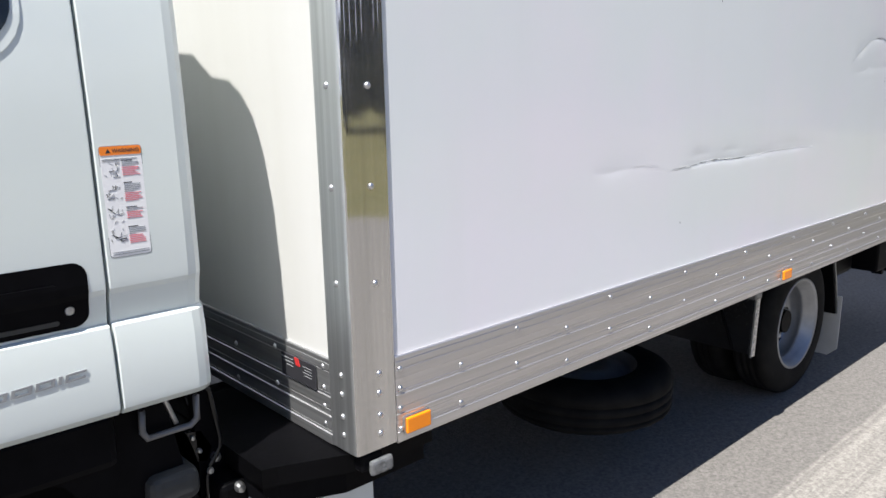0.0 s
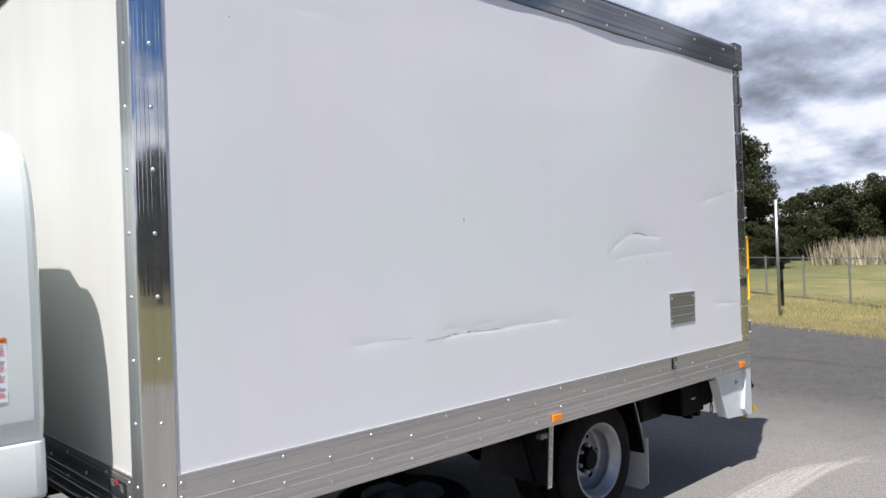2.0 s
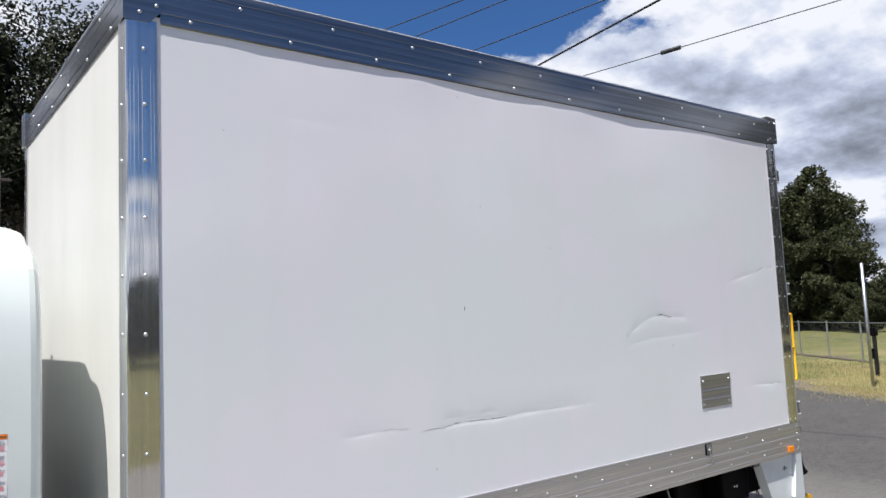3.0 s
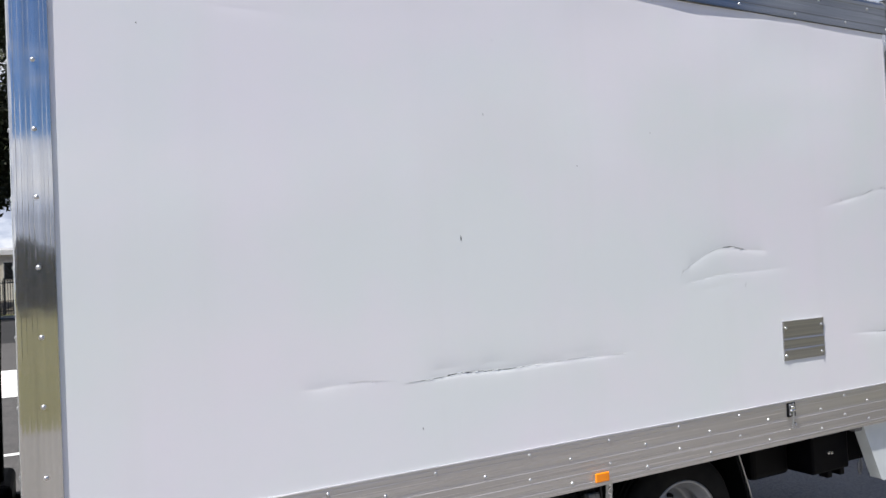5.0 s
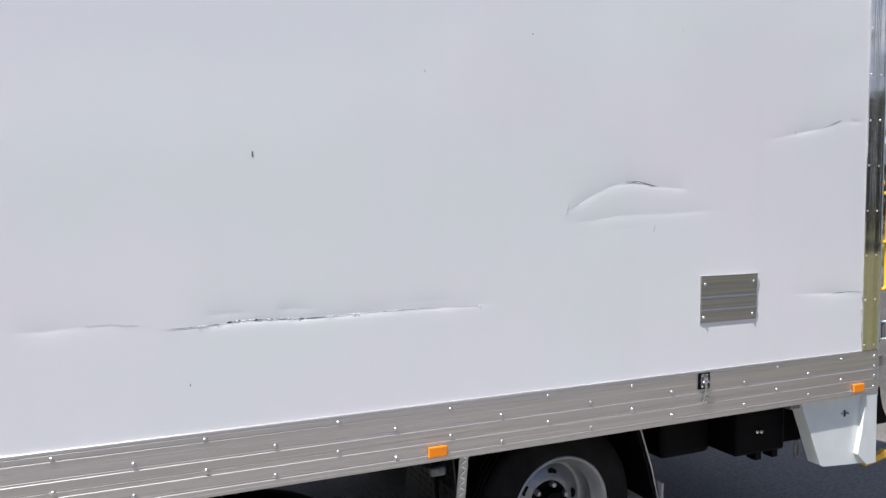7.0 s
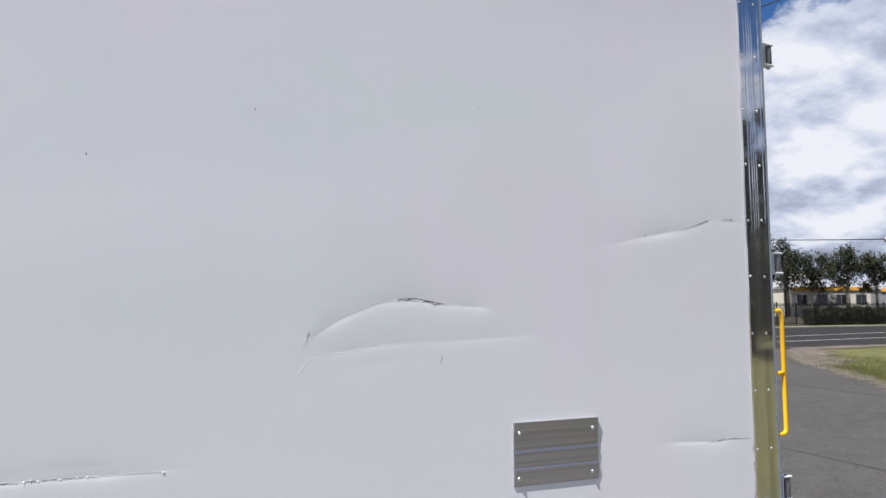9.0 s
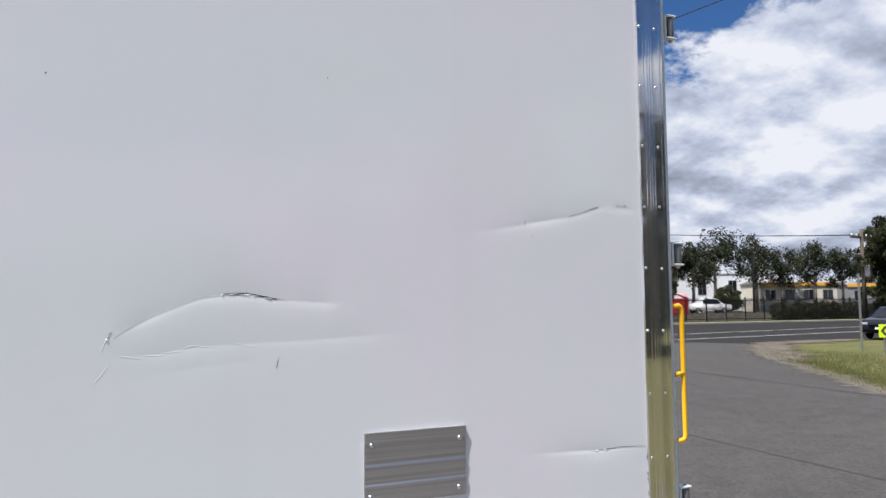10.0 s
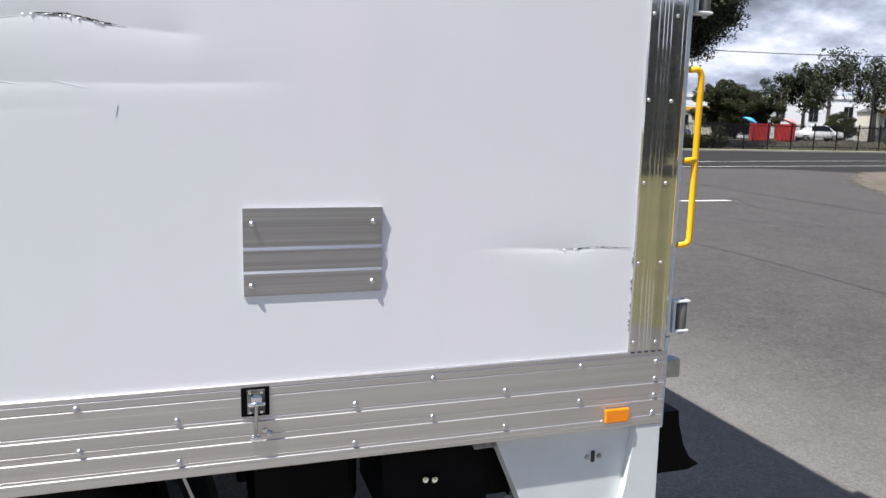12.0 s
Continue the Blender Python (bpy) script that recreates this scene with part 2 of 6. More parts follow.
    first_line = k.ramp(mt("ABSOLUTE", mt("ADD", mt("SUBTRACT", yy, top), 0.010)), ((0.0, 0.6), (0.018, 0.0)))
    second_line = k.ramp(mt("ABSOLUTE", mt("ADD", mt("SUBTRACT", yy, top), 0.075)), ((0.0, 0.7), (0.022, 0.0)))
    ends = mt("MULTIPLY", clamp(mt("MULTIPLY", mt("ADD", x, 1.0), 0.6)), clamp(mt("MULTIPLY", mt("SUBTRACT", 5.5, x), 2.0)))
    mask = mt("MULTIPLY", mt("MAXIMUM", mt("MULTIPLY", body, lines), mt("MAXIMUM", ridge, mt("MAXIMUM", first_line, second_line))), ends)
    c = k.mix(mask, c, k.mix(1.0, (0.31, 0.293, 0.265), grain, "MULTIPLY"))
    k.color(c)
    k.bump(stone, 0.5, 0.004)
    k.bump(k.noise(60, 4), 0.35, 0.004)
    return k.m


def make_road():
    k = Mat("dark_road_asphalt", (0.06, 0.06, 0.062), 0.95, 0, 0.12)
    c = k.mix(k.ramp(k.noise(0.5, 6, 0.6), ((0.35, 0), (0.7, 1))), (0.018, 0.018, 0.019), (0.027, 0.026, 0.027))
    c = k.mix(k.ramp(k.noise(60, 3), ((0.4, 0.5), (0.6, 0.0))), c, (0.04, 0.04, 0.04))
    k.color(c)
    k.bump(k.noise(60, 4), 0.3, 0.004)
    return k.m


def make_ground():
    k = Mat("dry_grass_ground", (0.2, 0.2, 0.08), 0.95, 0, 0.1)
    c = k.mix(k.ramp(k.noise(0.45, 6, 0.62), ((0.38, 0), (0.62, 1))), (0.250, 0.205, 0.105), (0.092, 0.122, 0.036))
    c = k.mix(k.ramp(k.noise(2.5, 6, 0.7), ((0.4, 0.0), (0.75, 0.7))), c, (0.30, 0.245, 0.14))
    c = k.mix(k.ramp(k.noise(28, 4, 0.7), ((0.38, 0.7), (0.58, 0.0))), c, (0.085, 0.095, 0.030))
    c = k.mix(k.ramp(k.noise(0.33, 5, 0.7), ((0.56, 0.0), (0.66, 0.75))), c, (0.135, 0.108, 0.080))
    # watered and greener towards the road
    sp = k.t.nodes.new("ShaderNodeSeparateXYZ")
    k.t.links.new(k.co(), sp.inputs[0])
    green = k.mix(k.ramp(k.noise(1.3, 6, 0.65), ((0.40, 0), (0.62, 1))), (0.066, 0.092, 0.026), (0.150, 0.128, 0.066))
    reach = k.t.nodes.new("ShaderNodeMapRange")
    reach.inputs["From Min"].default_value, reach.inputs["From Max"].default_value = 9.0, 14.0
    reach.inputs["To Max"].default_value = 0.8
    k.t.links.new(sp.outputs[1], reach.inputs["Value"])
    c = k.mix(reach.outputs[0], c, green)
    # unseen ground behind the viewer, set darker olive to mute its reflection in the posts
    back = k.t.nodes.new("ShaderNodeMapRange")
    back.inputs["From Min"].default_value, back.inputs["From Max"].default_value = -0.5, -4.0
    back.inputs["To Max"].default_value = 0.75
    k.t.links.new(sp.outputs[1], back.inputs["Value"])
    c = k.mix(back.outputs[0], c, (0.105, 0.098, 0.045))
    k.color(c)
    k.bump(k.noise(30, 5), 0.8, 0.03)
    return k.m


def make_leaf(name, dark, light):
    k = Mat(name, dark, 0.6, 0, 0.15)
    k.color(k.mix(k.island(), dark, light))
    k.b.inputs["Subsurface Weight"].default_value = 0.0
    return k.m


def make_bark():
    k = Mat("gum_bark", (0.2, 0.17, 0.14), 0.9)
    k.color(k.mix(k.ramp(k.noise(3, 6, 0.7, (3, 3, 0.5)), ((0.35, 0), (0.65, 1))), (0.12, 0.095, 0.075), (0.34, 0.30, 0.26)))
    k.bump(k.noise(20, 5, 0.6, (1, 1, 0.3)), 0.6, 0.02)
    return k.m


M_PANEL = make_panel_white()
M_FRONT = make_front_white()
M_RAIL = make_aluminium("brushed_aluminium_rail", 0.24, 0.55, 0.70, (0.6, 60, 60), (0.69, 0.67, 0.668))
M_PLATE = make_aluminium("dull_aluminium_plate", 0.22, 0.50, 0.80, (0.5, 90, 90), (0.545, 0.54, 0.56), 0.66)
M_POST = make_aluminium("polished_aluminium_post", 0.05, 0.50, 0.17, (40, 40, 0.5), (0.82, 0.81, 0.80), 0.66)
M_FLANGE = make_aluminium("mill_finish_aluminium_flange", 0.16, 0.50, 0.72, (50, 50, 0.5), (0.83, 0.85, 0.86), 0.66)
M_FRAIL = make_aluminium("front_rail_aluminium", 0.15, 0.60, 0.62, (60, 0.6, 60), (0.72, 0.725, 0.735), 0.62)
M_TOP = make_aluminium("aluminium_top_rail", 0.10, 0.42, 0.36, (0.5, 40, 40), (0.37, 0.37, 0.375), 0.5)
M_RIVET = make_plain("rivet_metal", (0.60, 0.60, 0.61), 0.36, 0.1, 40, 1.0, 0)
M_CAB = make_paint_white()
M_BRACKET = make_plain("white_painted_steel", (0.66, 0.70, 0.70), 0.35, 0.08, 5, 0, 0.08)
M_BLACK = make_plain("black_plastic", (0.004, 0.004, 0.005), 0.42, 0.3, 10, 0, 0.2, 0.04)
M_CHASSIS = make_plain("black_chassis_paint", (0.0022, 0.0022, 0.0028), 0.5, 0.4, 6, 0, 0.3, 0.07)
M_GLOSS = make_plain("gloss_black_paint", (0.006, 0.006, 0.007), 0.2, 0.2, 8, 0, 0.05, 0.4)
M_DARKGAP = make_plain("dark_rubber_seal", (0.03, 0.032, 0.033), 0.7, 0.2, 10)
M_RUBBER = make_rubber()
M_RIM = make_plain("silver_painted_steel", (0.30, 0.31, 0.325), 0.36, 0.15, 9, 0.5, 0.1)
M_STEEL = make_plain("galvanised_steel", (0.46, 0.47, 0.48), 0.42, 0.2, 18, 1.0, 0.1)
M_CHROME = make_plain("bright_zinc_steel", (0.75, 0.75, 0.76), 0.16, 0.08, 20, 1.0, 0)
M_CHECKER = make_plain("black_checker_plate", (0.014, 0.014, 0.016), 0.36, 0.3, 12, 0.2, 0.3)
M_FLAP = make_plain("pale_grey_mud_flap", (0.42, 0.43, 0.43), 0.55, 0.12, 7)
M_ORANGE = make_plain("amber_lens", (0.95, 0.27, 0.008), 0.16, 0.06, 12, 0, 0)
M_YELLOW = make_plain("yellow_safety_paint", (0.86, 0.46, 0.012), 0.3, 0.08, 12, 0, 0.08)
M_LABEL = make_plain("white_vinyl_label", (0.78, 0.78, 0.79), 0.35, 0.03, 8, 0, 0)
M_LABEL_OR = make_plain("orange_label_header", (0.85, 0.23, 0.03), 0.35, 0.04, 8, 0, 0)
M_INK = make_plain("black_print", (0.03, 0.03, 0.035), 0.45, 0.1, 8, 0, 0)
M_INK_GREY = make_plain("grey_print", (0.25, 0.26, 0.27), 0.4, 0.1, 8, 0, 0)
M_INK_RED = make_plain("red_print", (0.75, 0.10, 0.13), 0.45, 0.1, 8, 0, 0)
M_GLASS = make_plain("tinted_glass", (0.012, 0.014, 0.016), 0.05, 0.1, 3, 0, 0)
M_CRACK = make_plain("torn_panel_core", (0.022, 0.021, 0.020), 0.9, 0.4, 60, 0, 0)
M_ASPHALT = make_asphalt()
M_ROAD = make_road()
M_GROUND = make_ground()
M_PAINT_LINE = make_plain("worn_white_road_paint", (0.55, 0.55, 0.53), 0.8, 0.3, 6)
M_CONCRETE = make_plain("weathered_concrete", (0.36, 0.34, 0.30), 0.9, 0.2, 5, 0, 0.4)
M_DIRT = make_plain("bare_pale_dirt", (0.115, 0.098, 0.080), 0.95, 0.3, 3, 0, 0.6)
M_TRACK = make_plain("bare_brown_track", (0.118, 0.096, 0.076), 0.95, 0.45, 2.2, 0, 0.6)
# the bank's colour has the shade behind the fence put into it
M_SHADED_BANK = make_plain("shaded_mulch", (0.052, 0.044, 0.030), 0.95, 0.5, 0.7, 0, 0.6)
M_FENCE_FOOT = make_plain("dark_fence_foot", (0.075, 0.058, 0.042), 0.95, 0.35, 4, 0, 0.6)
M_HINGE = make_plain("grey_hinge_steel", (0.15, 0.15, 0.155), 0.4, 0.15, 12, 0.3, 0.1)
M_DIMLENS = make_plain("dusty_ribbed_lens", (0.16, 0.165, 0.17), 0.25, 0.3, 60, 0.2, 0.3)
M_DULLRIM = make_plain("dusty_dark_rim", (0.17, 0.17, 0.175), 0.45, 0.3, 9, 0.4, 0.2)
M_SEAL = make_plain("black_crack_sealant", (0.03, 0.03, 0.03), 0.8, 0.3, 20)
M_FENCE = make_plain("black_powder_coat", (0.012, 0.012, 0.013), 0.45, 0.2, 8, 0.2, 0)
M_LEAF = make_leaf("eucalypt_leaf", (0.013, 0.018, 0.009), (0.046, 0.052, 0.028))
M_LEAF_D = make_leaf("dense_green_leaf", (0.013, 0.018, 0.007), (0.056, 0.060, 0.026))
M_REED = make_leaf("dry_reed_blade", (0.25, 0.215, 0.15), (0.42, 0.37, 0.27))
M_BLADE_DRY = make_leaf("dry_grass_blade", (0.20, 0.175, 0.070), (0.46, 0.39, 0.20))
M_BLADE = make_leaf("grass_blade", (0.050, 0.076, 0.020), (0.18, 0.165, 0.070))
M_BARK = make_bark()
M_WALL = make_plain("cream_wall", (0.66, 0.62, 0.53), 0.8, 0.08, 3)
M_WALL_W = make_plain("white_cladding", (0.76, 0.77, 0.78), 0.7, 0.06, 3)
M_FASCIA = make_plain("yellow_fascia", (0.78, 0.42, 0.06), 0.6, 0.1, 4)
M_ROOF = make_plain("grey_sheet_roof", (0.28, 0.28, 0.29), 0.6, 0.12, 3)
M_RED = make_plain("red_panel_paint", (0.50, 0.03, 0.03), 0.5, 0.15, 4)
M_PINK = make_plain("faded_red_cloth", (0.62, 0.25, 0.26), 0.6, 0.1, 4)
M_BLUE = make_plain("blue_shade_cloth", (0.05, 0.33, 0.62), 0.6, 0.1, 4)
M_CARDARK = make_plain("dark_blue_car_paint", (0.018, 0.022, 0.03), 0.15, 0.15, 4, 0.3, 0)
M_CARWHITE = make_plain("white_car_paint", (0.75, 0.76, 0.77), 0.25, 0.05, 4, 0, 0)
M_HEADLAMP = make_plain("clear_headlamp", (0.55, 0.57, 0.6), 0.1, 0.1, 9, 0.4, 0)
M_SIGN = make_plain("yellow_green_sign", (0.62, 0.80, 0.02), 0.4, 0.05, 6, 0, 0)
M_TIMBER = make_plain("weathered_timber_pole", (0.085, 0.070, 0.058), 0.9, 0.25, 4, 0, 0.4)

# ---------------------------------------------------------------- mesh helpers


def link_mesh(name, me, material, parent=None, label="", smooth=False):
    me.materials.append(material)
    if smooth:
        me.polygons.foreach_set("use_smooth", [True] * len(me.polygons))
    ob = new(name, me)
    if parent is not None:
        ob.parent = parent
    if label:
        tagged(ob, label)
    return ob


def part(name, bm, material, parent=None, label="", smooth=False):
    """Link a bmesh as one mesh object, under a thing or a part."""
    me = bpy.data.meshes.new(name)
    bmesh.ops.recalc_face_normals(bm, faces=bm.faces)
    bm.to_mesh(me)
    bm.free()
    return link_mesh(name, me, material, parent, label, smooth)


def thing(name, label, category, at=(0, 0, 0), turn=0.0, group="", kind=""):
    ob = new(name)
    ob.location, ob.rotation_euler = at, (0, 0, radians(turn))
    return tagged(ob, label, category, group, kind)


def add_box(bm, x0, x1, y0, y1, z0, z1, bevel=0.0, segments=2, m=None):
    r = bmesh.ops.create_cube(bm, size=1.0)
    bmesh.ops.scale(bm, vec=(abs(x1 - x0), abs(y1 - y0), abs(z1 - z0)), verts=r["verts"])
    bmesh.ops.translate(bm, vec=((x0 + x1) / 2, (y0 + y1) / 2, (z0 + z1) / 2), verts=r["verts"])
    vs = r["verts"]
    if bevel > 0:
        es = list({e for v in vs for e in v.link_edges})
        b = bmesh.ops.bevel(bm, geom=es, offset=bevel, segments=segments, profile=0.5, affect="EDGES")
        vs = list({v for f in b["faces"] for v in f.verts})
    if m is not None:
        bmesh.ops.transform(bm, matrix=m, verts=vs)
    return bm


def box(x0, x1, y0, y1, z0, z1, bevel=0.0, segments=2):
    return add_box(bmesh.new(), x0, x1, y0, y1, z0, z1, bevel, segments)


def add_tube(bm, path, radius, seg=10, taper=None):
    """A round bar along a list of points, with mitred joints."""
    pts = [Vector(p) for p in path]
    rings = []
    for i, p in enumerate(pts):
        a = (pts[i] - pts[i - 1]).normalized() if i else (pts[1] - pts[0]).normalized()
        b = (pts[i + 1] - pts[i]).normalized() if i < len(pts) - 1 else a
        d = (a + b).normalized()
        if i:
            side = side - d * side.dot(d)
        else:
            side = d.cross(Vector((0, 0, 1)))
            if side.length < 0.05:
                side = d.cross(Vector((0, 1, 0)))
        side.normalize()
        other = side.cross(d).normalized()
        r = radius if taper is None else radius + (taper - radius) * i / (len(pts) - 1)
        rings.append([bm.verts.new(p + r * (math.cos(k * 2 * math.pi / seg) * side + math.sin(k * 2 * math.pi / seg) * other)) for k in range(seg)])
    for r0, r1 in zip(rings, rings[1:]):
        for k in range(seg):
            bm.faces.new((r0[k], r0[(k + 1) % seg], r1[(k + 1) % seg], r1[k]))
    bm.faces.new(rings[0][::-1])
    bm.faces.new(rings[-1])
    return bm


def tube(path, radius, seg=10, taper=None):
    return add_tube(bmesh.new(), path, radius, seg, taper)


def prism(profile, lo, hi, axis):
    """A closed outline drawn out along an axis. The outline is (y, z) for x, (x, z) for y, (x, y) for z."""
    bm = bmesh.new()

    def at(a, b, c):
        return {"x": (c, a, b), "y": (a, c, b), "z": (a, b, c)}[axis]

    r0 = [bm.verts.new(at(a, b, lo)) for a, b in profile]
    r1 = [bm.verts.new(at(a, b, hi)) for a, b in profile]
    n = len(profile)
    for k in range(n):
        bm.faces.new((r0[k], r0[(k + 1) % n], r1[(k + 1) % n], r1[k]))
    bm.faces.new(r0)
    bm.faces.new(r1[::-1])
    return bm


def add_lathe(bm, profile, centre, axis="y", seg=40):
    """Turn a line of (radius, depth) about an axis."""
    rings = []
    for r, d in profile:
        ring = []
        for k in range(seg):
            a = 2 * math.pi * k / seg
            u, v = r * math.cos(a), r * math.sin(a)
            ring.append(bm.verts.new((centre[0] + u, centre[1] + d, centre[2] + v) if axis == "y" else (centre[0] + u, centre[1] + v, centre[2] + d)))
        rings.append(ring)
    for r0, r1 in zip(rings, rings[1:]):
        for k in range(seg):
            bm.faces.new((r0[k], r0[(k + 1) % seg], r1[(k + 1) % seg], r1[k]))
    return bm


def lathe(profile, centre, axis="y", seg=40):
    return add_lathe(bmesh.new(), profile, centre, axis, seg)


# ---------------------------------------------------------------- ground
def flat(name, outline, z, material, label, category, kind="structure", thickness=0.0):
    bm = bmesh.new()
    top = [bm.verts.new((x, y, z)) for x, y in outline]
    bm.faces.new(top)
    if thickness:
        low = [bm.verts.new((x, y, z - thickness)) for x, y in outline]
        n = len(outline)
        for k in range(n):
            bm.faces.new((top[k], top[(k + 1) % n], low[(k + 1) % n], low[k]))
    return tagged(part(name, bm, material), label, category, "", kind)


flat("ground", [(-2500, -2500), (2500, -2500), (2500, 2500), (-2500, 2500)], -0.045, M_GROUND, "dry yellow-green mown grass ground", "ground")
flat("pavement", [(-90, -9.0), (-3, -7.6), (3, -8.2), (4.8, -6.7), (6, -4.6), (7, -3.2), (10, -1.4), (12.4, 0.3), (13.3, 1.6), (13.9, 2.8), (14.6, 4.2), (15.5, 5.6), (16.8, 7.3), (18.3, 9.3), (19.7, 11.1), (21.2, 13.1), (22.6, 14.7), (24.8, 17.1), (26.6, 19.4), (28.4, 21.3), (30, 23.4), (29.2, 25.3), (27.8, 26.3), (-90, 26.3)],
     -0.012, M_ASPHALT, "worn grey asphalt yard around the truck", "asphalt yard", thickness=0.04)
flat("road", [(-200, 26.3), (27.8, 26.3), (29.2, 25.3), (30, 23.4), (34, 23.8), (220, 24.4), (220, 53.0), (-200, 53.0)], -0.012, M_ROAD, "dark asphalt main road with white lines", "road", thickness=0.04)


# ---------------------------------------------------------------- the truck
W = 2.40                     # box width
X0, X1 = -0.044, 4.605       # box front and rear
Z0 = 0.740                   # bottom of the rails
truck = thing("box_truck", "white box truck with a riveted aluminium-framed cargo body", "truck")


def wave(x, z):
    return noise.noise(Vector((x * 1.1, 0.3, z * 0.9))) * 0.0011 + noise.noise(Vector((x * 3.2, 4.3, z * 2.6))) * 0.00022


def bell(v, lo, hi, soft):
    a = min(1.0, max(0.0, (v - lo) / soft))
    b = min(1.0, max(0.0, (hi - v) / soft))
    return a * a * (3 - 2 * a) * b * b * (3 - 2 * b)


# creases of the side panel: points of the line, depth, reach above it, reach below it, soft ends, roughness of the line
CREASES = [
    (((0.80, 1.322), (0.92, 1.318), (1.0, 1.324), (1.09, 1.328), (1.2, 1.316)), 0.0052, 0.036, 0.018, 0.16, 0.002),
    (((1.26, 1.3005), (1.42, 1.3055), (1.50, 1.3140), (1.59, 1.3110), (1.72, 1.3050), (1.80, 1.3080), (2.05, 1.3140), (2.3, 1.3130), (2.5, 1.3120)), 0.0070, 0.040, 0.010, 0.30, 0.0066),
    (((1.36, 1.335), (1.45, 1.340), (1.56, 1.338)), 0.0030, 0.024, 0.018, 0.08, 0.004),
    (((1.58, 1.338), (1.66, 1.344), (1.76, 1.338)), 0.0026, 0.022, 0.016, 0.07, 0.004),
    (((1.95, 1.336), (2.1, 1.341), (2.3, 1.342)), 0.0014, 0.018, 0.018, 0.12, 0.003),
    (((2.76, 1.665), (2.82, 1.696), (2.888, 1.730), (2.983, 1.768), (3.058, 1.7805), (3.115, 1.7815), (3.183, 1.768), (3.25, 1.760), (3.40, 1.752)), 0.0064, 0.052, 0.018, 0.10, 0.0012),
    (((2.72, 1.600), (2.80, 1.618), (2.90, 1.624), (2.98, 1.640), (3.10, 1.644), (3.3, 1.650), (3.6, 1.664)), 0.0036, 0.045, 0.018, 0.16, 0.003),
    (((2.70, 1.548), (2.86, 1.566), (3.0, 1.585), (3.2, 1.600)), 0.0018, 0.04, 0.025, 0.16, 0.002),
    (((3.70, 1.945), (3.86, 1.979), (4.01, 2.011), (4.19, 2.042), (4.26, 2.065), (4.295, 2.080), (4.345, 2.086), (4.41, 2.089), (4.52, 2.086)), 0.0062, 0.036, 0.016, 0.50, 0.003),
    (((4.34, 2.072), (4.40, 2.080), (4.47, 2.077)), 0.0030, 0.020, 0.012, 0.05, 0.002),
    (((3.98, 1.266), (4.12, 1.263), (4.30, 1.254), (4.37, 1.258), (4.42, 1.256), (4.52, 1.252)), 0.0078, 0.040, 0.010, 0.26, 0.003),
    (((0.5, 2.7098), (0.8, 2.7049), (1.16, 2.6931)), 0.0014, 0.03, 0.006, 0.2, 0.0005),
]


def crease_line(pts, x):
    if x <= pts[0][0]:
        return pts[0][1]
    for (xa, za), (xb, zb) in zip(pts, pts[1:]):
        if x <= xb:
            return za + (zb - za) * (x - xa) / (xb - xa)
    return pts[-1][1]


def dent(x, z):
    d = wave(x, z)
    if z > 2.75:                                 # the sheet is drawn in and out between the top rivets
        f = min(1.0, (z - 2.75) / 0.22)
        d += f * f * (0.0045 * noise.noise(Vector((x * 1.5, 7.7, 0))) + 0.0022 * noise.noise(Vector((x * 4.2, 3.1, 0))) - 0.001)
    for pts, depth, above, below, soft, jag in CREASES:
        if pts[0][0] - 0.02 < x < pts[-1][0] + 0.02:
            s = z - crease_line(pts, x) - jag * (0.6 * noise.noise(Vector((x * 34, z * 3, depth * 900))) + 0.5 * noise.noise(Vector((x * 90, z * 3, depth * 700))))
            if -0.12 < s < 0.3:
                k = bell(x, pts[0][0], pts[-1][0], soft) * (0.75 + 0.5 * noise.noise(Vector((x * 7, 2.2, depth * 500))))
                d += 0.42 * depth * k * (math.exp(-s / above) if s > 0 else math.exp(s / below))
    return d


def grid_rows(lo, hi, coarse, fine, zones):
    out, v = [], lo
    while v < hi - 1e-6:
        out.append(v)
        v += fine if any(a <= v <= b for a, b in zones) else coarse
    out.append(hi)
    return out


def side_panel():
    xs = grid_rows(0.045, 4.505, 0.022, 0.0065, ((0.8, 2.5), (2.70, 3.38), (3.9, 4.5)))
    zs = grid_rows(0.945, 3.04, 0.03, 0.0042, ((1.225, 1.39), (1.55, 1.84), (1.96, 2.13), (2.675, 2.725)))
    verts = [(x, dent(x, z), z) for z in zs for x in xs]
    n = len(xs)
    faces = [(j * n + i, j * n + i + 1, (j + 1) * n + i + 1, (j + 1) * n + i) for j in range(len(zs) - 1) for i in range(n - 1)]
    m = len(verts)
    verts += [(xs[0], 0.03, zs[0]), (xs[-1], 0.03, zs[0]), (xs[-1], 0.03, zs[-1]), (xs[0], 0.03, zs[-1])]
    faces.append((m + 3, m + 2, m + 1, m))
    me = bpy.data.meshes.new("side_panel")
    me.from_pydata(verts, [], faces)
    return link_mesh("side_panel", me, M_PANEL, truck, "glossy white side panel with creased dents", True)


side_panel()
part("side_panel", box(0.0, 4.5, W - 0.03, W, 0.95, 3.04, 0.002), M_PANEL, truck)
part("front_panel", box(X0, X0 + 0.03, 0.02, W - 0.02, 0.93, 3.04, 0.002), M_FRONT, truck, "cream-white front wall of the cargo body")
part("roof", box(X0, X1, 0.0, W, 3.182, 3.208, 0.004), M_PANEL, truck)
part("box_floor", box(X0 + 0.04, X1 - 0.01, 0.03, W - 0.03, 0.80, 0.90), M_CHASSIS, truck)
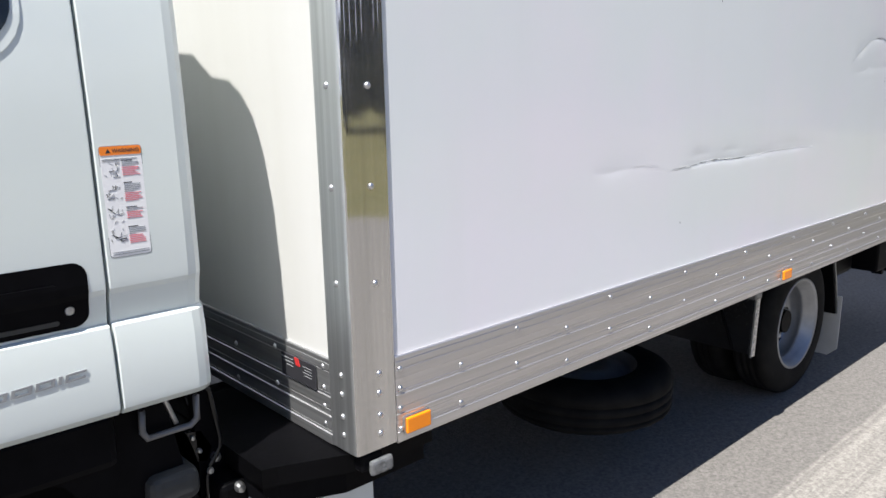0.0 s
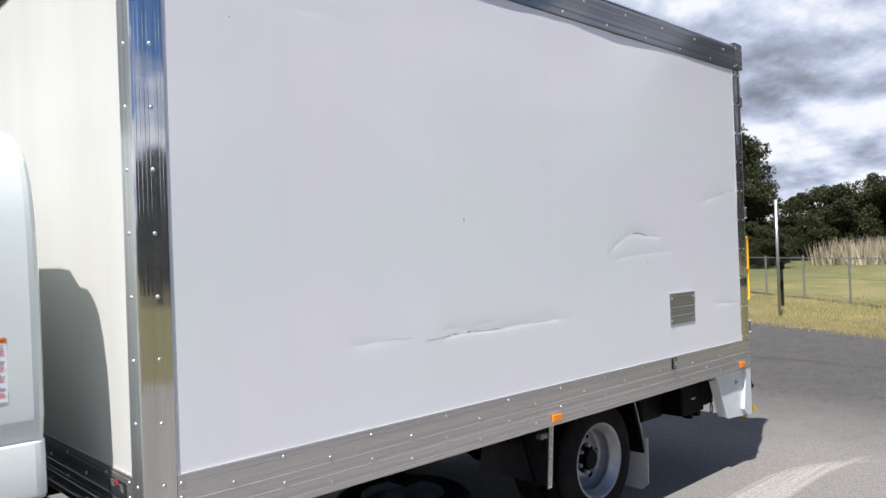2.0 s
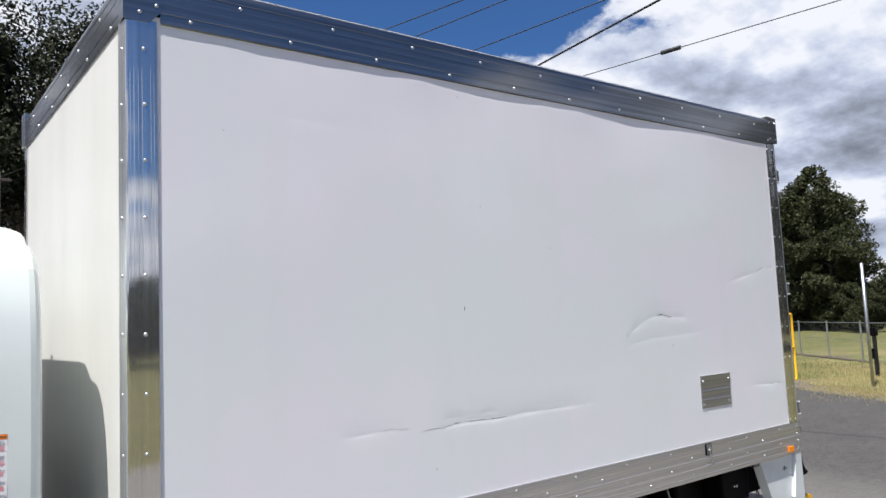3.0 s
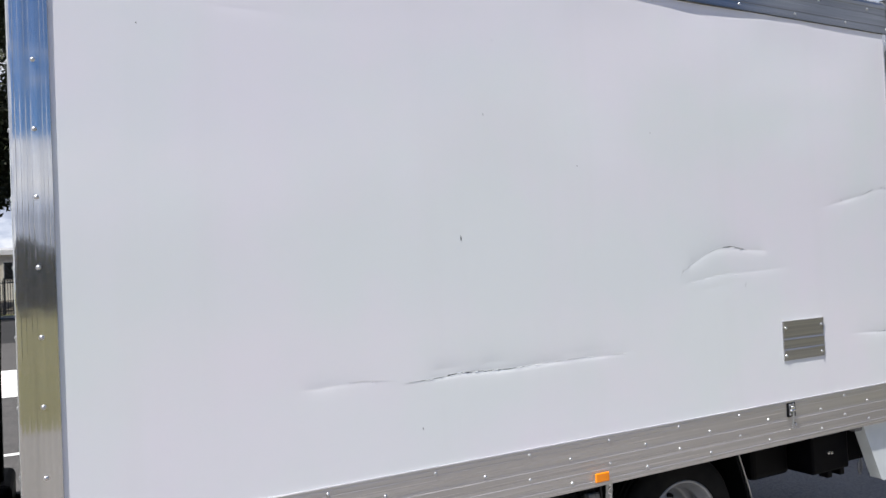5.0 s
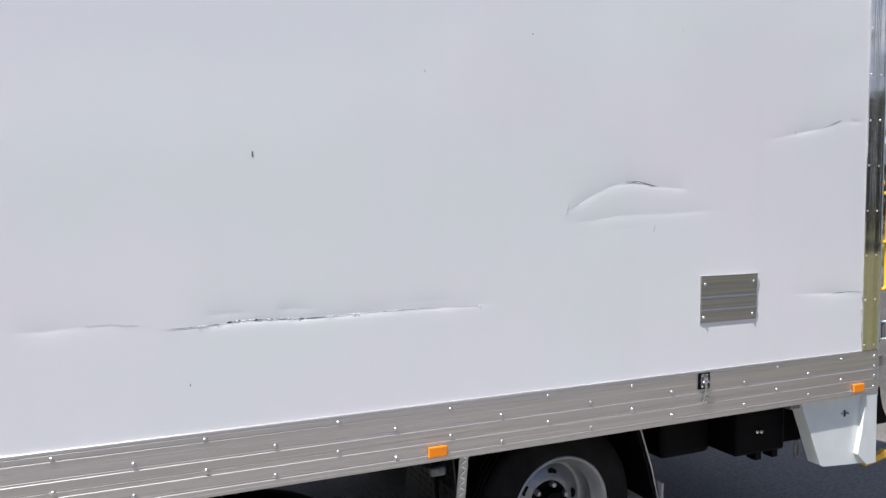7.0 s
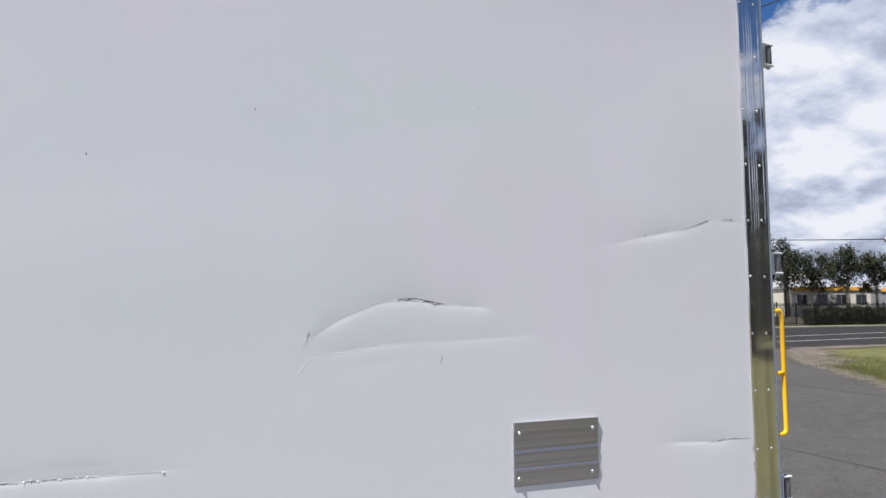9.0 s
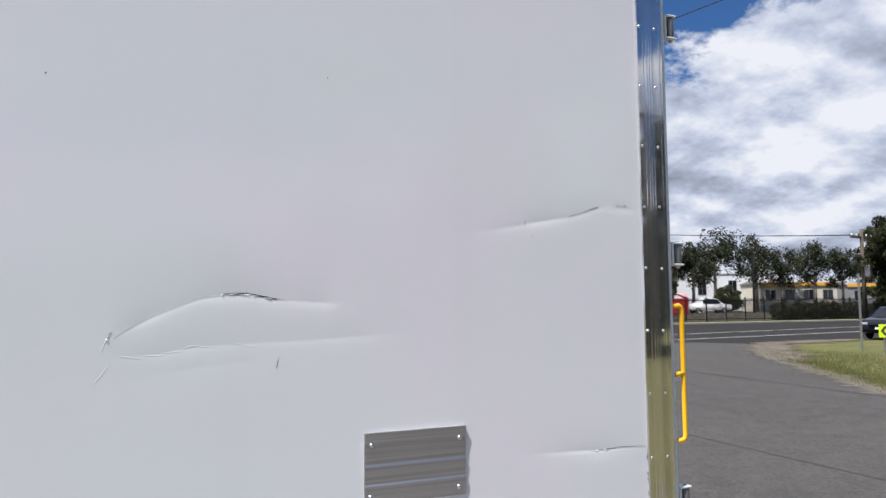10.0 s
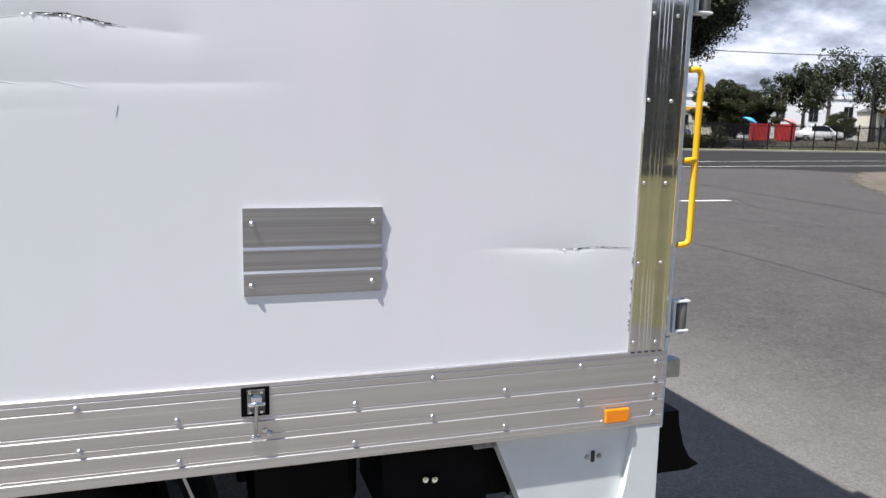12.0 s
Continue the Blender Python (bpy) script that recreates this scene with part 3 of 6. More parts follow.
for ya, yb in ((0.05, W / 2 - 0.004), (W / 2 + 0.004, W - 0.05)):
    part("rear_door", box(X1 - 0.01, X1 + 0.025, ya, yb, 0.90, 3.03, 0.006), M_PANEL, truck)

RAIL = [(0.018, 0.0), (-0.0075, 0.0), (-0.0085, 0.004), (-0.0085, 0.0255), (-0.0055, 0.027), (-0.0068, 0.034), (-0.0060, 0.0345), (-0.0060, 0.0365), (-0.0068, 0.037),
        (-0.0085, 0.0715), (-0.0055, 0.073), (-0.0066, 0.0885), (-0.0056, 0.0892), (-0.0056, 0.0908), (-0.0066, 0.0915), (-0.0084, 0.1215), (-0.0055, 0.123), (-0.0062, 0.130), (-0.0054, 0.131), (-0.0054, 0.133), (-0.0062, 0.134),
        (-0.0070, 0.184), (-0.0060, 0.185), (-0.0060, 0.1875), (-0.0070, 0.1885), (-0.0072, 0.204), (-0.0060, 0.2055), (-0.0072, 0.207), (-0.0072, 0.2165), (-0.0050, 0.219), (0.018, 0.219)]


def rail_profile(z, tall=0.219, out=0.0):
    return [(y - (out if y < 0 else 0), z + v * tall / 0.219) for y, v in RAIL]


def rivet_mesh(r, h):
    bm = bmesh.new()
    add_lathe(bm, [(0.0004, -h), (r * 0.5, -h * 0.86), (r * 0.86, -h * 0.45), (r, 0.0), (r, 0.003)], (0, 0, 0), "y", 10)
    me = bpy.data.meshes.new("rivet")
    bmesh.ops.recalc_face_normals(bm, faces=bm.faces)
    bm.to_mesh(me)
    bm.free()
    me.materials.append(M_RIVET)
    me.polygons.foreach_set("use_smooth", [True] * len(me.polygons))
    return me


RIVET = rivet_mesh(0.0080, 0.0056)
RIVET_S = rivet_mesh(0.0056, 0.004)


def rivet(parent, x, y, z, front=False, me=None):
    ob = new("rivet", me or RIVET)
    ob.parent = parent
    ob.location = (x + random.uniform(-0.002, 0.002) * (not front), y, z + random.uniform(-0.0015, 0.0015))
    if front:
        ob.rotation_euler = (0, 0, radians(-90))
    return ob


FRONT = Matrix.Translation((X0, 0, 0)) @ Matrix.Rotation(radians(-90), 4, "Z")   # a side piece turned to the front wall


def turned(bm, m=FRONT):
    bmesh.ops.transform(bm, matrix=m, verts=bm.verts)
    return bm


bottom = part("bottom_rail", prism(rail_profile(Z0), 0.0665, X1 + 0.006, "x"), M_RAIL, truck, "brushed aluminium bottom rail with grooves")
COLUMNS = (0.28, 0.493, 0.712, 0.928, 1.153, 1.372, 1.598, 1.817, 2.033, 2.249, 2.467, 2.677, 2.879, 3.088, 3.298, 3.505, 3.714, 3.918, 4.122, 4.343)
for k, x in enumerate(COLUMNS):
    for z in ((0.882, 0.780) if k % 2 == 0 else (0.932, 0.829)):
        if k == 15 and z > 0.9:
            continue
        rivet(bottom, x, -0.0068, z)
for x in (0.079, 4.580):
    for z in (0.925, 0.875, 0.826, 0.774):
        rivet(bottom, x, -0.0068, z)
part("bottom_rail", prism([(2 * 0 + W - y, z) for y, z in rail_profile(Z0)], 0.0, X1, "x"), M_RAIL, truck)
frail = part("front_bottom_rail", turned(prism(rail_profile(Z0), -W + 0.1, -0.095, "x")), M_FRAIL, truck)
for k in range(10):
    y = 0.125 + 0.222 * k
    for z in ((0.932, 0.881, 0.832, 0.786) if k in (0,) else ((0.93, 0.83) if k % 2 else (0.885, 0.785))):
        if y < W - 0.1:
            rivet(frail, X0 - 0.0062, y, z, True)

TOPR = [(0.06, 0.0), (-0.0065, 0.0), (-0.0075, 0.004), (-0.0075, 0.018), (-0.006, 0.019), (-0.006, 0.045), (-0.0085, 0.047), (-0.0085, 0.088), (-0.0055, 0.090), (-0.0055, 0.112), (-0.007, 0.113), (-0.007, 0.150),
        (-0.0085, 0.152), (-0.0085, 0.172), (-0.004, 0.188), (0.006, 0.200), (0.022, 0.206), (0.06, 0.206)]


def top_profile():
    return [(y, 3.012 + v) for y, v in TOPR]


topr = part("top_rail", prism(top_profile(), 0.08, 4.56, "x"), M_TOP, truck, "aluminium top rail with two rivet rows")
for k in range(11):
    rivet(topr, 0.20 + 0.438 * k if k < 10 else 4.53, -0.0064, 3.045)
    if k < 10:
        rivet(topr, 0.41 + 0.438 * k, -0.0072, 3.147)
ftop = part("front_top_rail", turned(prism(top_profile(), -W + 0.08, -0.07, "x")), M_TOP, truck)
for k in range(5):
    rivet(ftop, X0 - 0.0062, 0.22 + 0.42 * k, 3.047, True)
    rivet(ftop, X0 - 0.0070, 0.40 + 0.42 * k, 3.147, True)
part("top_rail", prism([(W - y, z) for y, z in top_profile()], 0.08, 4.56, "x"), M_TOP, truck)


def fluted(lo, hi, grooves, depth, half=0.0016):
    """Points along a face with shallow V grooves: (along, inward)."""
    out = [(lo, 0.0)]
    half = half if hi > lo else -half
    for g in grooves:
        out += [(g - half, 0.0), (g, depth), (g + half, 0.0)]
    return out + [(hi, 0.0)]


def front_post(mirror=False):
    side = [(x, -0.0062 + d) for x, d in fluted(0.0645, -0.0425, (0.053, 0.041, 0.009, -0.005, -0.021, -0.035), 0.00030, 0.0012)]
    corner = [(-0.0480, -0.0050), (-0.0510, -0.0022)]
    front = [(-0.0525 + d, y) for y, d in fluted(0.0035, 0.094, (0.012, 0.026, 0.034, 0.060, 0.070, 0.084), 0.00014, 0.0014)]
    inner = [(-0.033, 0.094), (-0.033, 0.02), (0.0645, 0.02)]
    prof = [(0.0665, -0.003)] + side + corner + front + inner
    return [(x, W - y) for x, y in prof] if mirror else prof


post = part("corner_post", prism(front_post(), 0.744, 3.018, "z"), M_POST, truck, "polished fluted aluminium front corner post")
post.data.materials.append(M_FLANGE)
for poly in post.data.polygons:                  # the flange on the front wall has a duller finish
    if poly.normal.x < -0.8:
        poly.material_index = 1
part("corner_post", prism(front_post(True), 0.744, 3.018, "z"), M_POST, truck)
POSTZ = [0.783, 0.828, 0.884, 0.930] + [1.149 + 0.2192 * k for k in range(9)]
for z in POSTZ:
    rivet(post, 0.0180, -0.0062, z)
    rivet(post, -0.0525, 0.046, z, True)


def rear_post(mirror=False):
    side = [(x, -0.0062 + d) for x, d in fluted(4.604, 4.4925, (4.592, 4.556, 4.544, 4.533, 4.518), 0.0006, 0.0024)]
    prof = [(4.610, -0.002)] + side + [(4.4895, -0.003), (4.4895, 0.02), (4.610, 0.02)]
    return [(x, W - y) for x, y in prof] if mirror else prof


rpost = part("corner_post", prism(rear_post(), 0.960, 3.022, "z"), M_POST, truck, "polished fluted aluminium rear corner post")
part("corner_post", prism(rear_post(True), 0.960, 3.022, "z"), M_POST, truck)
for z in [0.985] + [1.211 + 0.2205 * k for k in range(9)]:
    rivet(rpost, 4.5025, -0.0062, z, False, RIVET_S)
    rivet(rpost, 4.573, -0.0062, z, False, RIVET_S)

for k in range(5):
    part("seal_gap", box(4.496 + 0.022 * k, 4.508 + 0.022 * k, -0.0085, -0.006, 0.9555, 0.9590), M_INK, rpost)
rnd = random.Random(21)
for k in range(26):
    z = 0.965 + 0.0135 * k + rnd.uniform(-0.003, 0.003)
    if rnd.random() < 0.42:
        part("torn_edge", box(4.4865 - rnd.uniform(0, 0.0025), 4.4895, -0.0035, -0.001, z, z + rnd.uniform(0.004, 0.011)), M_INK_GREY, rpost)

# white door frame behind the rear post
part("door_frame", box(4.611, 4.624, 0.0, 0.05, 0.72, 3.03, 0.003), M_BRACKET, truck, "white painted rear door frame")
part("door_frame", box(4.611, 4.624, W - 0.05, W, 0.72, 3.03, 0.003), M_BRACKET, truck)
part("frame_joint", box(4.610, 4.6245, -0.0012, 0.002, 0.9925, 0.9955), M_INK, truck)
part("rear_sill", box(4.606, 4.630, 0.052, W - 0.052, 0.70, 0.895, 0.004), M_BRACKET, truck)

# corner caps
cap = part("corner_cap", prism([(-0.058, 3.010), (0.035, 3.010), (0.092, 3.067), (0.092, 3.217), (0.07, 3.227), (-0.04, 3.227), (-0.058, 3.212)], -0.0105, 0.06, "y"), M_TOP, truck, "pressed aluminium corner cap")
part("corner_cap", prism([(-0.0085, 3.010), (0.03, 3.010), (0.085, 3.062), (0.085, 3.217), (0.06, 3.225), (-0.006, 3.225)], -0.0600, -0.01, "x"), M_TOP, truck)
for x, z in ((0.0, 3.044), (0.065, 3.082), (0.0, 3.182)):
    rivet(cap, x, -0.0105, z)
rcap = part("corner_cap", prism([(4.535, 3.037), (4.545, 3.027), (4.645, 3.027), (4.652, 3.037), (4.652, 3.220), (4.535, 3.227)], -0.0115, 0.10, "y"), M_TOP, truck)
for x, z in ((4.555, 3.057), (4.555, 3.182), (4.63, 3.057), (4.63, 3.182)):
    rivet(rcap, x, -0.0115, z, False, RIVET_S)
part("corner_cap", box(4.535, 4.652, W - 0.1, W + 0.0105, 3.027, 3.225, 0.006), M_TOP, truck)
part("corner_cap", box(-0.07, 0.09, W - 0.08, W + 0.0105, 3.010, 3.225, 0.006), M_TOP, truck)

# cover plate cut from the same section
outline = [(0.010, 1.169)]
for lo, hi in ((1.169, 1.222), (1.228, 1.277), (1.284, 1.376)):
    outline += [(-0.0035, lo), (-0.0040 - 0.055 * (hi - lo), hi)]
plate = part("cover_plate", prism(outline + [(0.010, 1.376)], 3.453, 3.780, "x"), M_PLATE, truck, "ribbed aluminium cover plate screwed to the panel")
for x in (3.473, 3.759):
    for z, y in ((1.194, -0.0055), (1.341, -0.0074)):
        rivet(plate, x, y, z)

# amber markers
for x in (0.085, 2.152, 4.418):
    base = part("marker_light", box(x, x + 0.081, -0.0125, -0.006, 0.757, 0.803, 0.002), M_STEEL, truck, "amber side marker lamp")
    part("lens", box(x + 0.002, x + 0.079, -0.0215, -0.0125, 0.760, 0.801, 0.004, 3), M_ORANGE, base)

# latch
latch = part("latch", box(3.441, 3.507, -0.0105, -0.006, 0.877, 0.949, 0.002), M_BLACK, truck, "black and chrome overcentre latch")
part("latch_body", box(3.455, 3.496, -0.0125, -0.0105, 0.884, 0.944, 0.001), M_DULLRIM, latch)
part("latch_lever", box(3.463, 3.489, -0.021, -0.0125, 0.911, 0.930, 0.003), M_CHROME, latch)
part("latch_pin", tube([(3.456, -0.020, 0.910), (3.496, -0.020, 0.910)], 0.0055, 12), M_CHROME, latch, "", True)
for x in (3.461, 3.488):
    for z in (0.938, 0.889):
        part("latch_screw", lathe([(0.0005, -0.0175), (0.004, -0.017), (0.0055, -0.0125)], (x, 0, z), "y", 10), M_CHROME, latch)
part("latch_hook", tube([(3.475, -0.0215, 0.912), (3.4745, -0.020, 0.86), (3.472, -0.0135, 0.826)], 0.0042, 8), M_STEEL, latch)
part("hook_foot", box(3.459, 3.485, -0.015, -0.0085, 0.818, 0.826, 0.002), M_CHROME, latch)
part("latch_screw", lathe([(0.0005, -0.013), (0.006, -0.012), (0.007, -0.006)], (3.494, 0, 0.839), "y", 10), M_CHROME, latch)

# torn crack edges: ragged dark splits in the creases, with white flakes of skin standing along them
def crack(pts, width, seed, gaps=-0.15, flakes=0.0):
    bm, fl = bmesh.new(), bmesh.new()
    rnd = random.Random(seed)
    n = max(6, int((pts[-1][0] - pts[0][0]) / 0.0032))
    rows = []
    for i in range(n + 1):
        f = i / n
        x = pts[0][0] + (pts[-1][0] - pts[0][0]) * f
        rough = 0.6 * noise.noise(Vector((x * 60, seed, 0))) + 0.5 * noise.noise(Vector((x * 170, seed, 4)))
        z = crease_line(pts, x) + 0.0018 * rough * min(1.0, width / 0.0008)
        ends = min(1.0, 5 * f, 5 * (1 - f))
        w = width * ends * (0.35 + 0.9 * rnd.random() ** 2 + 0.5 * noise.noise(Vector((x * 45, seed, 9))))
        w = 0.0001 + w * (1.0 if noise.noise(Vector((i * 0.23, seed * 3.7, 0.5))) > gaps else 0.0)      # hair-thin between the splits
        lo = bm.verts.new((x, dent(x, z - w) - 0.0009, z - w))
        hi = bm.verts.new((x, dent(x, z + w) - 0.0006, z + w))
        rows.append((lo, hi, x, z, w))
    for i in range(n):
        bm.faces.new((rows[i][0], rows[i + 1][0], rows[i + 1][1], rows[i][1]))
        if rnd.random() < flakes:
            x, z, w = rows[i][2:]
            up = rnd.choice((1, 1, -1))
            r, h = rnd.uniform(0.0015, 0.0042), rnd.uniform(0.0012, 0.0036)
            zc = z + up * w
            tri = [(x - r, dent(x - r, zc) - 0.0008, zc), (x + r * rnd.uniform(0.4, 1), dent(x + r, zc) - 0.0008, zc + up * 0.0008), (x + rnd.uniform(-r, r), dent(x, zc) - rnd.uniform(0.0018, 0.0040), zc - up * h)]
            fl.faces.new([fl.verts.new(p) for p in tri])
    ob = part("crack", bm, M_CRACK, truck, "dark ragged split in the white panel skin")
    if fl.faces:
        tagged(part("torn_flakes", fl, M_PANEL, ob), "", "", "", "stuff")
    else:
        fl.free()
    return ob


crack(((1.26, 1.3010), (1.33, 1.3030), (1.40, 1.3050)), 0.0007, 4, -0.6)
crack(((1.36, 1.3040), (1.42, 1.3065), (1.50, 1.3150), (1.59, 1.3125), (1.72, 1.3065), (1.84, 1.3095)), 0.0020, 3, -0.2, 0.2)
crack(((1.46, 1.3120), (1.54, 1.3165), (1.62, 1.3130), (1.70, 1.3100)), 0.0008, 13, 0.0, 0.22)
crack(((1.80, 1.3090), (2.05, 1.3150), (2.22, 1.3145)), 0.0008, 5, 0.0, 0.20)
crack(((2.22, 1.3145), (2.38, 1.3120)), 0.0004, 17, 0.1, 0.1)
crack(((1.03, 1.3275), (1.10, 1.3290), (1.18, 1.3200)), 0.0004, 14, -0.1, 0.06)
crack(((2.777, 1.672), (2.82, 1.697), (2.888, 1.731), (2.983, 1.769), (3.04, 1.779)), 0.0002, 15, -0.4)
crack(((3.03, 1.7780), (3.070, 1.7822), (3.115, 1.7830), (3.183, 1.7695), (3.225, 1.7640)), 0.0018, 6, -0.6, 0.12)
crack(((3.05, 1.7790), (3.12, 1.7790), (3.20, 1.7640)), 0.0010, 26, 0.05, 0.25)
crack(((2.762, 1.660), (2.773, 1.687)), 0.0022, 7, -0.6, 0.3)
crack(((4.235, 2.0575), (4.27, 2.0705), (4.31, 2.0835)), 0.0018, 8, -0.4, 0.1)
crack(((4.18, 2.0420), (4.235, 2.0580)), 0.0009, 28, -0.2)
crack(((4.38, 2.0915), (4.43, 2.0915)), 0.0010, 29, -0.2)
crack(((4.26, 1.2575), (4.30, 1.2560), (4.37, 1.2600), (4.42, 1.2580), (4.485, 1.2545)), 0.0014, 9, -0.3, 0.08)


def scratch(pts, width, material=M_LABEL, label="thin white scratch in the panel skin", lip=0.0009):
    bm = bmesh.new()
    fine = []
    for (xa, za), (xb, zb) in zip(pts, pts[1:]):
        fine += [(xa + (xb - xa) * k / 6, za + (zb - za) * k / 6) for k in range(6)]
    fine.append(pts[-1])
    rows = []
    for i, (x, z) in enumerate(fine):
        a, b = fine[max(0, i - 1)], fine[min(len(fine) - 1, i + 1)]
        d = Vector((b[0] - a[0], b[1] - a[1])).normalized()
        w = width * (0.25 + min(1.0, 3 * i / len(fine), 3 * (len(fine) - 1 - i) / len(fine)))
        p, q = (x - d.y * w, z + d.x * w), (x + d.y * w, z - d.x * w)
        if p[1] < q[1]:
            p, q = q, p
        rows.append([bm.verts.new((u, dent(u, v) - proud, v)) for (u, v), proud in ((p, 0.0003), (q, lip))])   # the lower edge stands out
    for r0, r1 in zip(rows, rows[1:]):
        bm.faces.new((r0[0], r1[0], r1[1], r0[1]))
    return part("scratch", bm, material, truck, label)


for pts in (((2.791, 1.622), (2.847, 1.612)), ((2.855, 1.621), (2.893, 1.620)), ((2.902, 1.627), (2.920, 1.6275), (2.945, 1.630)), ((2.952, 1.638), (2.971, 1.644), (3.021, 1.637)), ((3.077, 1.648), (3.141, 1.635)), ((2.737, 1.557), (2.765, 1.594)), ((2.750, 1.634), (2.762, 1.668))):
    scratch(pts, 0.0003, lip=0.0006)
for pts in (((3.196, 1.573), (3.202, 1.603)), ((4.008, 2.004), (4.012, 2.024)), ((4.04, 1.966), (4.036, 1.978))):
    scratch(pts, 0.0007, M_INK_GREY, "short dark scratch in the panel skin", 0.0006)
# scuffs and chips on the panel
for x, z, w, h in ((1.542, 1.862, 0.0035, 0.013), (2.158, 2.173, 0.002, 0.007), (1.678, 2.380, 0.002, 0.006), (2.605, 2.341, 0.0025, 0.004), (1.330, 1.116, 0.002, 0.007), (0.329, 2.619, 0.003, 0.003), (1.56, 2.94, 0.003, 0.004), (3.34, 2.42, 0.002, 0.004), (1.74, 2.70, 0.003, 0.003)):
    bm = bmesh.new()
    y = dent(x, z) - 0.0008
    ring = [bm.verts.new((x + w * math.cos(a) * random.uniform(0.4, 1), y, z + h * math.sin(a) * random.uniform(0.5, 1))) for a in (0, 0.9, 1.8, 2.7, 3.6, 4.5, 5.4)]
    bm.faces.new(ring)
    part("paint_chip", bm, M_CRACK, truck, "tiny dark chip in the panel")

# hinges, grab handle and keeper on the rear frame
for za, zb in ((2.738, 2.832), (1.885, 1.972), (0.999, 1.094)):
    hinge = part("hinge", box(4.641, 4.650, 0.012, 0.05, za, zb, 0.003), M_BRACKET, truck, "white hinge with a grey barrel")
    part("hinge_barrel", lathe([(0.0005, za + 0.009), (0.015, za + 0.009), (0.0165, za + 0.013), (0.0165, zb - 0.013), (0.015, zb - 0.009), (0.0005, zb - 0.009)], (4.6785, 0.03, 0), "z", 20), M_HINGE, hinge, "", True)
    for z in (za + 0.004, zb - 0.004):
        part("hinge_lug", box(4.650, 4.697, 0.012, 0.048, z - 0.004, z + 0.004, 0.003), M_BRACKET, hinge)
    part("hinge_leaf", box(4.615, 4.645, 0.050, 0.056, za + 0.01, zb - 0.01, 0.001), M_BRACKET, hinge)
    part("hinge_pin", lathe([(0.0005, za - 0.009), (0.007, za - 0.008), (0.007, zb + 0.004), (0.0005, zb + 0.005)], (4.682, 0.03, 0), "z", 10), M_STEEL, hinge)
grab = part("grab_handle", tube([(4.635, 0.012, 1.737), (4.660, 0.012, 1.739), (4.669, 0.012, 1.734), (4.674, 0.012, 1.722), (4.674, 0.012, 1.272), (4.669, 0.012, 1.262), (4.660, 0.012, 1.257), (4.635, 0.012, 1.257)], 0.0088, 12), M_YELLOW, truck, "yellow painted tubular grab handle", True)
part("handle_stay", tube([(4.635, 0.012, 1.493), (4.672, 0.012, 1.493)], 0.0088, 12), M_YELLOW, grab, "", True)
part("door_keeper", box(4.622, 4.682, 0.018, 0.06, 0.862, 0.918, 0.003), M_STEEL, truck)
# black panel added to cover lit ground where the underside is dark
part("tail_black_panel", box(4.10, 4.30, 0.15, 0.50, 0.50, 0.738, 0.006), M_CHASSIS, truck)
part("marker_lamp", box(4.05, 4.115, 0.03, 0.07, 0.705, 0.738, 0.004), M_DIMLENS, truck)

# tail bracket below the box
brk = part("tail_bracket", prism([(4.105, 0.744), (4.122, 0.70), (4.246, 0.412), (4.270, 0.400), (4.585, 0.375), (4.60, 0.40), (4.60, 0.744)], 0.020, 0.034, "y"), M_BRACKET, truck, "white painted tail bracket with a slot")
part("bracket_flange", prism([(4.531, 0.738), (4.609, 0.738), (4.613, 0.382), (4.545, 0.380), (4.480, 0.440), (4.508, 0.56)], -0.006, 0.019, "y"), M_BRACKET, brk)
part("bracket_return", prism([(4.105, 0.744), (4.111, 0.744), (4.252, 0.414), (4.246, 0.411)], 0.034, 0.088, "y"), M_BRACKET, brk)
part("bracket_web", box(4.12, 4.60, 0.034, 0.10, 0.70, 0.744, 0.003), M_BRACKET, brk)
part("slot", box(4.404, 4.416, 0.0185, 0.021, 0.632, 0.666, 0.003), M_INK, brk)
for x in (4.391, 4.430):
    part("bolt", lathe([(0.0005, 0.012), (0.006, 0.013), (0.008, 0.020)], (x, 0, 0.648), "y", 8), M_STEEL, brk)
part("rear_flap", prism([(4.632, 0.742), (4.716, 0.742), (4.721, 0.70), (4.742, 0.63), (4.765, 0.59), (4.802, 0.561), (4.765, 0.548), (4.632, 0.547)], 0.055, 0.20, "y"), M_CHASSIS, truck, "black rubber flap behind the tail bracket")
part("yellow_foot", prism([(4.61, 0.345), (4.68, 0.352), (4.812, 0.378), (4.806, 0.392), (4.766, 0.408), (4.61, 0.36)], 0.045, 0.075, "y"), M_YELLOW, truck)

# chassis
for y in (0.66, W - 0.66 - 0.07):
    part("chassis_rail", box(-2.0, 4.45, y, y + 0.07, 0.52, 0.72, 0.006), M_CHASSIS, truck)
for x in (0.02, 0.6, 1.2, 1.9, 2.5, 3.1, 3.7, 4.3):
    part("cross_member", box(x, x + 0.06, 0.06, W - 0.06, 0.72, 0.80, 0.004), M_CHASSIS, truck)
part("axle", tube([(2.87, 0.25, 0.36), (2.87, W - 0.25, 0.36)], 0.06, 14), M_CHASSIS, truck)
part("axle_housing", lathe([(0.02, -0.16), (0.14, -0.13), (0.18, 0.0), (0.14, 0.13), (0.02, 0.16)], (2.87, W / 2, 0.37), "y", 24), M_CHASSIS, truck, "", True)
for y in (0.70, W - 0.78):
    part("leaf_spring", tube([(2.15, y + 0.04, 0.62), (2.45, y + 0.04, 0.50), (2.80, y + 0.04, 0.45), (3.15, y + 0.04, 0.50), (3.5, y + 0.04, 0.62)], 0.035, 8), M_CHASSIS, truck)
